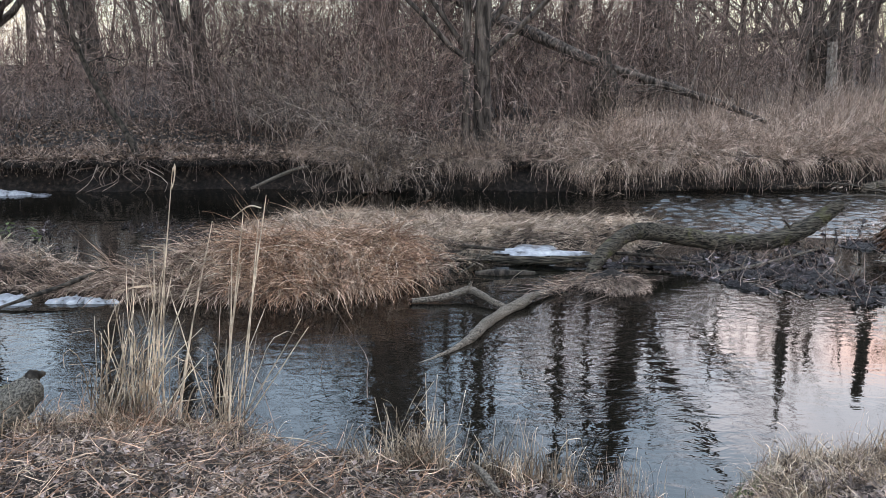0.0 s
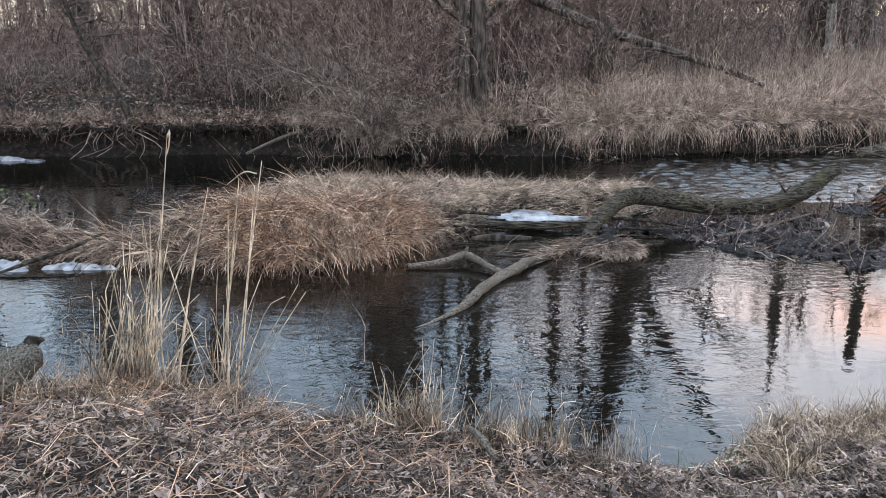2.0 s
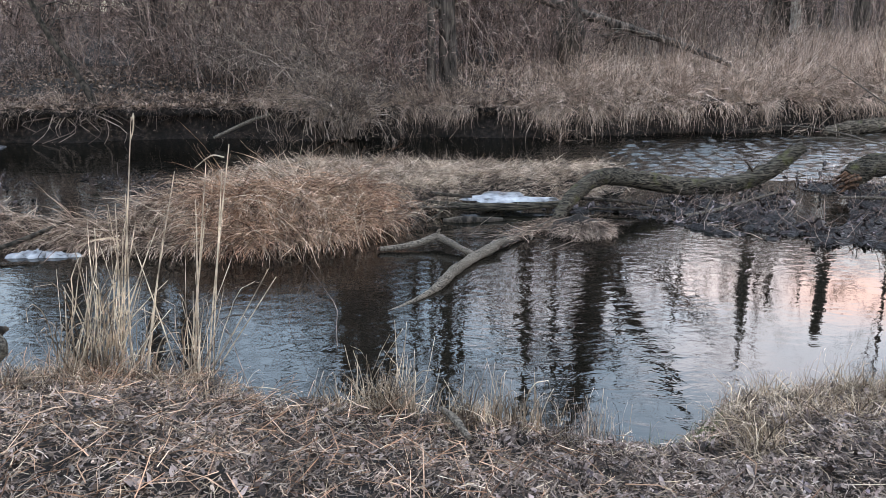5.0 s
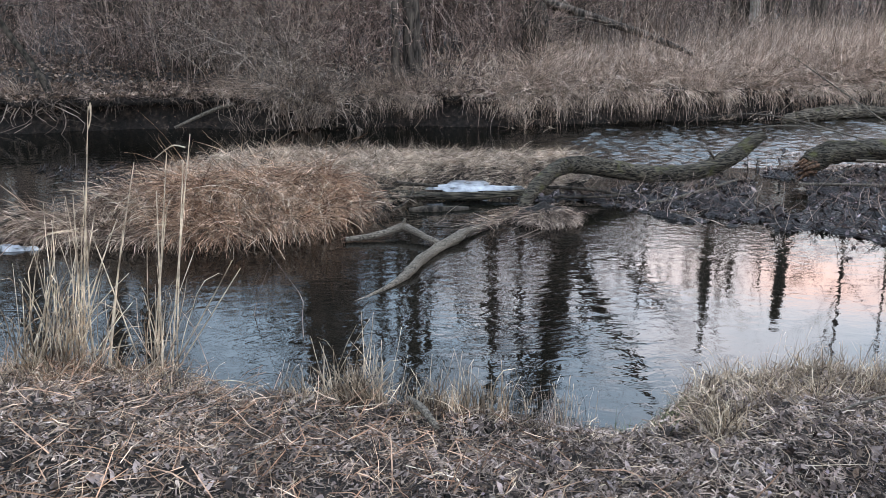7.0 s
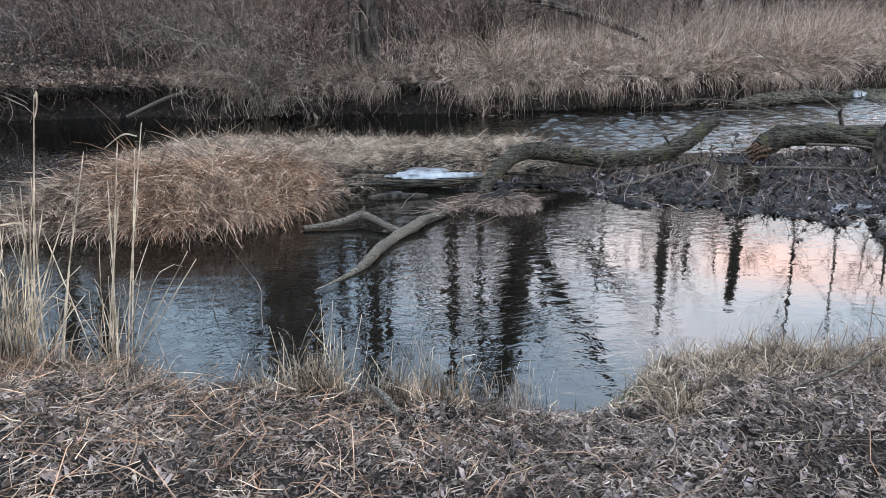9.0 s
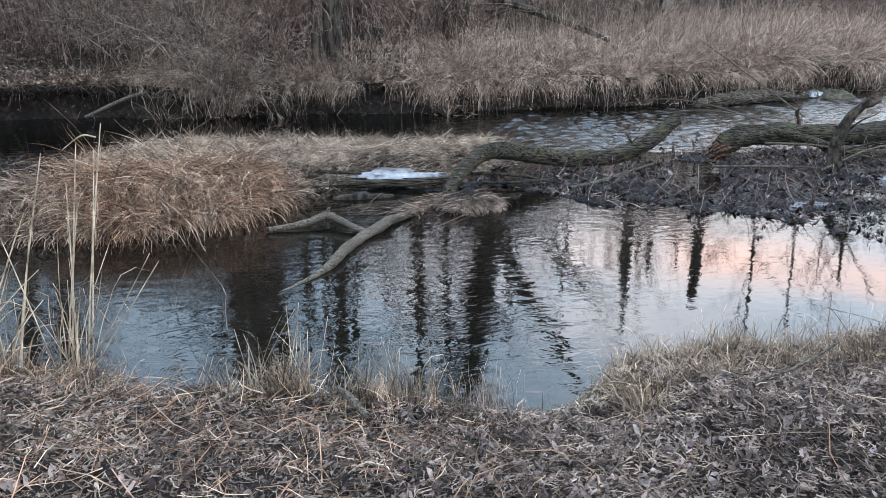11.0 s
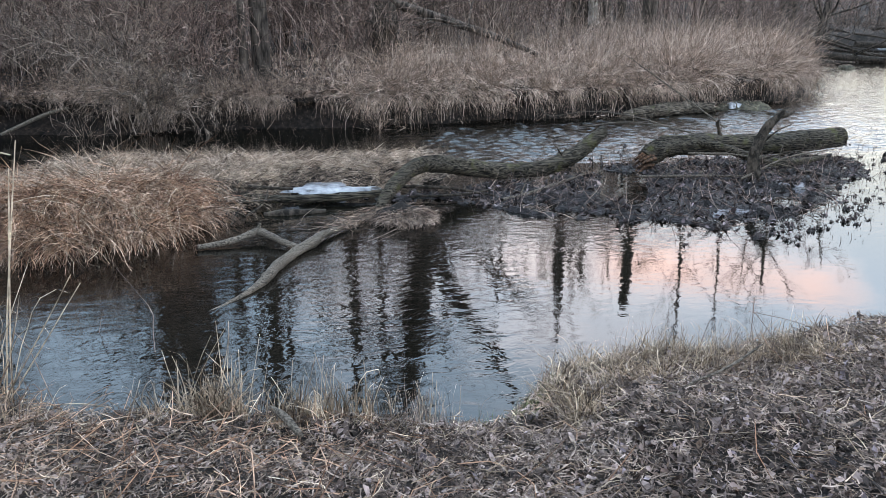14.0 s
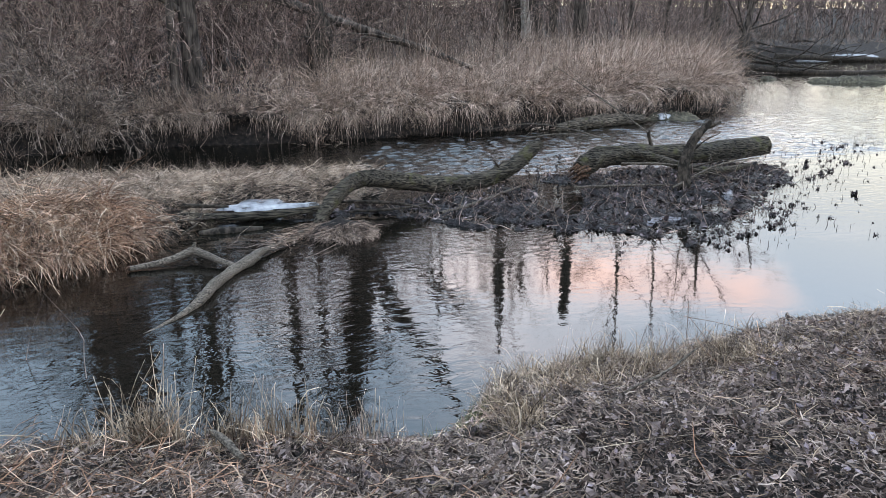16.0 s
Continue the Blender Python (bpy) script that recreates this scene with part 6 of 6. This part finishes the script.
thing("bank_litter", leaves(s, 0.007 + 0.015 * rng.random(len(s)) ** 1.7, 0.7), M_LILACLEAF, "grey-lilac rotten leaves on the near bank", "leaf litter", kind="stuff", smooth=False)


def lying(n, lo, hi, mat, label, w, edge=0.0, lift=0.045, east=lambda x: np.ones(len(x))):
    s = scatter(n, -3.4, 5.6, 1.6, 4.5, lambda x, y, z: (near_in(x, y) > edge) & (rng.random(len(x)) < east(x)))
    m = len(s)
    s[:, 2] += lift * rng.random(m) + 0.006
    thing("straw", [ribbons(bend(s, uni(0, 6.28, m), uni(1.15, 1.65, m), uni(-0.4, 0.45, m), uni(lo, hi, m), 3, 1, 0.45), taper(uni(*w, m), 3, 0.6))], mat, label, "straw", kind="stuff")


lying(46000, 0.014, 0.075, M_GREYSTRAW, "weathered grey straw trodden on the near bank", (0.0013, 0.0038))
lying(27000, 0.015, 0.07, M_GREYSTRAW, "bleached bits of straw trodden on the bank", (0.0012, 0.0034), 0.0, 0.045, lambda x: 0.15 + 0.85 * smooth01((x - 0.2) / 1.2))
lying(14000, 0.008, 0.04, M_GREYSTRAW, "broken bits of grey straw on the near bank", (0.0008, 0.0024))
lying(10000, 0.03, 0.12, M_STRAW, "pale straw lying on the near bank", (0.001, 0.0026))
lying(5200, 0.08, 0.28, M_RUST, "brown stalks matted on the near bank", (0.0012, 0.003), 0.0, 0.07, lambda x: 1 - 0.9 * smooth01((x + 0.2) / 1.6))
lying(90, 0.2, 0.5, M_PALE, "long pale stalks lying on the near bank", (0.0018, 0.003), 0.1, 0.05)


def ragged(s, head, lean, curl, length, w):
    """Dry blades, half of them snapped over part of the way up."""
    m = len(s)
    snapped = rng.random(m) < 0.45
    a, b = s[~snapped], s[snapped]
    return (blades(a, head[~snapped], lean[~snapped], curl[~snapped], length[~snapped], w[~snapped], 5, 1.4, 0.35)
            + blades(b, head[snapped], lean[snapped] * 0.8, uni(1.2, 2.9, len(b)), length[snapped] * 1.15, w[snapped], 8, 5.0, 0.25))


def fringe(n, x0, x1, lo, hi, lean, curl, mat, label, inside=(-0.1, 0.35), w=(0.001, 0.0022)):
    clumps = max(4, n // 26)
    cx = uni(x0, x1, clumps)
    k = rng.integers(0, clumps, n)
    x = cx[k] + rng.normal(size=n) * 0.045
    y = np.interp(cx, NEAR_X, NEAR_Y)[k] - uni(*inside, clumps)[k] + rng.normal(size=n) * 0.04
    s = np.stack([x, y, np.maximum(height(x, y), -0.02)], -1)
    size = uni(0.5, 1.2, clumps)[k]
    head = uni(0, 6.28, clumps)[k] + rng.normal(size=n) * 1.2
    thing("bank_edge_grass", ragged(s, head, uni(0, lean, n), uni(0.0, curl, n), uni(lo, hi, n) * size * (0.6 + 0.5 * rng.random(n)), uni(*w, n)), mat, label, "grass", kind="stuff")


fringe(2600, -5, -0.9, 0.08, 0.28, 0.9, 1.8, M_STRAW, "ragged straw along the edge of the near bank", (-0.05, 0.5))
fringe(500, -1.0, 1.5, 0.04, 0.13, 1.3, 1.4, M_STRAW, "short straw along the edge of the near bank", (0.0, 0.35))
fringe(3000, 1.5, 3.3, 0.08, 0.26, 1.3, 1.6, M_STRAW, "thick curled straw on the jutting bank", (-0.05, 0.6), (0.0012, 0.003))
fringe(1600, 1.5, 3.3, 0.06, 0.24, 1.0, 1.9, M_DULL, "brown curled straw on the jutting bank", (-0.05, 0.6))
fringe(700, 1.5, 3.4, 0.1, 0.3, 1.2, 1.5, M_PALE, "pale bent straws on the jutting bank", (-0.05, 0.5), (0.001, 0.0022))
fringe(160, 1.5, 3.4, 0.2, 0.36, 0.7, 1.2, M_DULL, "bent dead stems standing on the jutting bank", (-0.05, 0.25), (0.0012, 0.0024))
fringe(2600, 3.2, 6.5, 0.06, 0.18, 1.1, 1.4, M_STRAW, "short straw along the edge of the near bank", (-0.05, 0.8))
fringe(240, 1.15, 1.6, 0.05, 0.14, 0.7, 1.0, M_GRASSGREEN, "a little green grass at the water's edge", (0.0, 0.2))


def tuft(x, y, n, lo, hi, mat, label, spread=0.09, lean=0.45, curl=0.8, w=(0.0018, 0.004)):
    s = np.array([[x, y, 0]]) + rng.normal(size=(n, 3)) * [spread, spread * 0.6, 0]
    s[:, 2] = np.maximum(height(s[:, 0], s[:, 1]), -0.03)
    ob = base("grass_tuft", (x, y, float(height(x, y))), label, "grass tuft", "tufts on the near bank")
    size = uni(lo, hi, n) * (0.45 + 0.55 * rng.random(n))
    tagged(part("blade_mass", ragged(s, uni(0, 6.28, n), uni(0, lean, n), uni(0, curl, n), size, uni(*w, n)), mat, ob), kind="stuff")
    m = max(6, n // 12)
    for P in bend(s[:m], uni(0, 6.28, m), uni(0, lean * 0.8, m), uni(-0.1, 0.3, m), uni(lo, hi * 1.15, m), 5):
        part("stem", tubes(P[None], taper(uni(0.0013, 0.0026, 1), 5, 0.5), 4), M_PALE, ob)


tuft(-0.12, 3.74, 300, 0.12, 0.5, M_STRAW, "ragged dry tuft with a few long stems", 0.085, 0.6)
tuft(-0.38, 3.78, 152, 0.08, 0.25, M_STRAW, "low ragged dry tuft", 0.1, 0.6)
tuft(0.3, 3.52, 220, 0.1, 0.34, M_STRAW, "short tan tuft at the water", 0.1, 0.5)
tuft(0.55, 3.55, 180, 0.1, 0.36, M_STRAW, "upright cut-off stubble tuft", 0.12, 0.25, 0.2)
tuft(0.92, 3.5, 247, 0.1, 0.38, M_PINK, "fine upright brownish tuft at the water", 0.11, 0.25, 0.3, (0.0008, 0.0016))
tuft(1.05, 3.46, 114, 0.05, 0.2, M_PINK, "fine upright brownish tuft at the water", 0.08, 0.3, 0.3, (0.0008, 0.0016))
tuft(-2.35, 3.75, 228, 0.1, 0.3, M_STRAW, "ragged dry tuft against the mossy log", 0.14, 0.6)
tuft(1.95, 3.75, 171, 0.08, 0.22, M_STRAW, "curled dry tuft on the jutting bank", 0.14, 0.8, 1.6)
tuft(2.5, 3.72, 171, 0.08, 0.25, M_STRAW, "curled dry tuft on the jutting bank", 0.14, 0.8, 1.6)
tuft(3.5, 3.85, 171, 0.06, 0.2, M_GREYSTRAW, "low grey tuft on the bank edge", 0.2, 0.5)

# tall reed clump
reeds = base("reed_clump", (-1.6, 4.25, 0.2), "clump of tall pale dry reeds at the water's edge", "reeds")
TALL = [((-1.72, 4.28), (-1.5, 1.66)), ((-1.66, 4.25), (-1.57, 1.24)), ((-1.32, 4.3), (-1.13, 1.4)), ((-1.25, 4.32), (-1.0, 1.5)), ((-1.22, 4.32), (-1.05, 1.36)),
        ((-1.6, 4.28), (-1.3, 1.36)), ((-1.75, 4.22), (-1.52, 1.1)), ((-1.78, 4.25), (-1.42, 1.05)), ((-1.7, 4.22), (-1.62, 1.2)), ((-1.28, 4.28), (-1.2, 1.2)),
        ((-1.35, 4.3), (-1.16, 1.1)), ((-1.82, 4.3), (-1.66, 0.95)), ((-1.55, 4.2), (-1.38, 1.0))]
for (x, y), (tx, tz) in TALL:
    z = float(height(x, y)) - 0.02
    part("stem", limb([(x, y, z, 0.005), (x + (tx - x) * 0.28, y + 0.02, z + (tz - z) * 0.35, 0.0045), (x + (tx - x) * 0.65, y + 0.03, z + (tz - z) * 0.7, 0.004), (tx, y + 0.02, tz, 0.0022)], 12, 5, 0.04), M_PALE, reeds)
part("stem", limb([(-1.5, 4.3, 1.64, 0.004), (-1.485, 4.3, 1.68, 0.004), (-1.495, 4.3, 1.6, 0.004), (-1.515, 4.3, 1.54, 0.003)], 8, 5), M_PALE, reeds, "folded reed tip")
part("stem", limb([(-1.03, 4.33, 1.43, 0.004), (-1.1, 4.33, 1.44, 0.004), (-1.2, 4.33, 1.37, 0.002)], 8, 5), M_PALE, reeds, "bent reed tip")
for cx, cnt, lo, hi, lean, spread in ((-1.8, 26, 0.4, 1.05, 0.3, 0.13), (-1.28, 12, 0.3, 0.95, 0.22, 0.04), (-1.85, 26, 0.2, 0.75, 0.4, 0.15)):
    s = np.array([[cx, 4.22, 0]]) + rng.normal(size=(cnt, 3)) * [spread, 0.06, 0]
    s[:, 2] = np.maximum(height(s[:, 0], s[:, 1]), -0.03)
    stiff = bend(s, rng.normal(size=cnt) * 0.7, lean + 0.9 * (cx - s[:, 0]) + rng.normal(size=cnt) * 0.24, rng.normal(size=cnt) * 0.25, uni(lo, hi, cnt), 6, 1.0, 0.05)
    tagged(part("stem_mass", tubes(stiff, taper(uni(0.0018, 0.0046, cnt), 6, 0.5), 4), M_PALE, reeds), kind="stuff")
    m = cnt * 2
    broken = bend(np.concatenate([s, s + rng.normal(size=s.shape) * [0.05, 0.04, 0]]), rng.normal(size=m) * 1.2, uni(0.1, 0.5, m), uni(1.4, 3.4, m), uni(lo, hi, m) * 0.85, 10, 6.0, 0.3)
    tagged(part("leaf_mass", [ribbons(broken, taper(uni(0.0018, 0.005, m), 10, 0.35, 1.5))], M_STRAW, reeds), kind="stuff")
s = np.array([[-1.7, 4.15, 0]]) + rng.normal(size=(420, 3)) * [0.28, 0.1, 0]
s[:, 2] = np.maximum(height(s[:, 0], s[:, 1]), -0.03)
tagged(part("foot_mass", blades(s, uni(0, 6.28, 420), uni(0.2, 1.2, 420), uni(0.2, 1.5, 420), uni(0.08, 0.3, 420), uni(0.0015, 0.0035, 420), 5), M_RUST, reeds, "tangled brown foot of the reeds"), kind="stuff")
part("leaf", [ribbons(np.array([[(-1.62, 4.25, 0.99), (-1.68, 4.25, 1.0), (-1.76, 4.24, 0.99), (-1.86, 4.22, 0.96)]]), np.array([[0.003, 0.006, 0.005, 0.001]]), np.array([[0.1, 0.5, 0.85]]))], M_STRAW, reeds, "broad bent dry leaf")

# mossy log end, sticks and single leaves on the bank
ml = base("bank_log", (-2.6, 3.8, 0.3), "short mossy log jutting over the water", "log")
part("trunk", limb([(-2.8, 3.2, 0.36, 0.13), (-2.47, 3.55, 0.4, 0.125), (-2.33, 3.82, 0.43, 0.11), (-2.29, 4.05, 0.46, 0.08)], 40, 20, 0.03, True, 0.07), M_LICHEN, ml)
part("broken_end", limb([(-2.3, 4.02, 0.49, 0.045), (-2.27, 4.06, 0.53, 0.03), (-2.22, 4.08, 0.54, 0.008)], 7, 8, 0.25), M_DARKWOOD, ml, "dark splintered end")
for pts, m, text in (
        ([(1.95, 2.93, 0.425, 0.004), (2.14, 2.99, 0.45, 0.006), (2.28, 3.02, 0.465, 0.0065), (2.42, 3.06, 0.49, 0.007), (2.53, 3.08, 0.54, 0.0055), (2.56, 3.08, 0.555, 0.002)], M_DRIFT, "bent bare stick lying on the bank"),
        ([(0.13, 3.5, 0.3, 0.012), (0.18, 3.3, 0.36, 0.02), (0.24, 3.08, 0.38, 0.016)], M_DRIFT, "short grey piece of wood on the bank"),
        ([(3.2, 3.66, 0.18, 0.0022), (3.09, 3.7, 0.32, 0.002), (2.98, 3.7, 0.44, 0.0018), (2.94, 3.7, 0.45, 0.0012)], M_TWIG, "thin bent weed stem on the bank"),
        ([(3.5, 3.68, 0.2, 0.0022), (3.47, 3.7, 0.27, 0.002), (3.22, 3.7, 0.37, 0.0018), (2.96, 3.7, 0.445, 0.0012)], M_TWIG, "thin arching weed stem on the bank"),
        ([(2.99, 3.72, 0.15, 0.002), (2.99, 3.72, 0.35, 0.0016), (2.99, 3.73, 0.52, 0.001)], M_TWIG, "thin upright weed stem on the bank"),
        ([(2.62, 3.7, 0.15, 0.002), (2.66, 3.72, 0.3, 0.0016), (2.7, 3.73, 0.4, 0.001)], M_TWIG, "thin upright weed stem on the bank"),
        ([(-0.66, 4.0, 0.14, 0.003), (-0.82, 4.1, 0.13, 0.003), (-0.98, 4.15, 0.12, 0.002)], M_PALE, "pale stalk lying at the water's edge")):
    thing("stick", limb(pts, 14, 6, 0.06), m, text, "stick", "sticks on the near bank")
for x, y, r in ((-0.38, 3.23, 0.055), (-1.04, 2.56, 0.055), (0.75, 2.75, 0.05), (1.9, 2.5, 0.045), (-1.9, 3.6, 0.06)):
    z = float(height(x, y)) + 0.03
    thing("leaf", leaves(np.array([[x, y, z]]), np.array([r]), 0.2), M_LEAF, "single large brown leaf on the bank", "leaf", "large leaves on the near bank", smooth=False)

# single fallen leaves on the near bank
GROUND = bpy.data.objects["ground"]
kinds = [mesh_of("leaf", leaves(np.zeros((1, 3)), np.array([1.0]), 0.3), M_SINGLE, False) for k in range(8)]
for x, y, z in scatter(420, -2.9, 4.6, 1.9, 4.0, lambda x, y, z: (near_in(x, y) > 0.15) & (np.abs(x - 0.8) < 1.2 + y * 0.62))[:290]:
    lf = new("leaf", kinds[int(rng.integers(8))])
    r = rng.uniform(0.01, 0.024)
    lf.parent = GROUND
    lf.matrix_basis = pose(x, y, z + 0.02, rng.normal() * 22, rng.normal() * 22, rng.uniform(0, 360)) @ Matrix.Diagonal((r, r, r * 1.3, 1))

# the near bank further back and to the sides, behind the viewpoint
back = lambda x, y, z: (near_in(x, y) > 0.08) & ((np.abs(x - 1.1) > 4.1 + 0.5 * rng.random(len(x))) | (y < 1.9 - 0.5 * rng.random(len(x)))) & (rng.random(len(x)) < 1.1 - 0.1 * np.abs(y - 1.5))
for lo, hi, cnt, mat, text in ((0.012, 0.03, 60000, M_LEAF, "grey-brown dead leaves covering the bank further back"), (0.009, 0.024, 16000, M_FLOORLEAF, "rusty dead leaves covering the bank further back")):
    s = scatter(cnt, -10, 12, -5, 4.2, back)
    s[:, 2] += uni(0.008, 0.035, len(s))
    thing("bank_litter", leaves(s, uni(lo, hi, len(s)), 0.6), mat, text, "leaf litter", kind="stuff", smooth=False)
s = scatter(75000, -10, 12, -5, 4.2, back)
n = len(s)
s[:, 2] += 0.006 + 0.04 * rng.random(n)
thing("straw", [ribbons(bend(s, uni(0, 6.28, n), uni(1.15, 1.65, n), uni(-0.4, 0.45, n), uni(0.03, 0.13, n), 3, 1, 0.45), taper(uni(0.002, 0.005, n), 3, 0.6))], M_GREYSTRAW,
      "weathered grey straw covering the bank further back", "straw", kind="stuff")
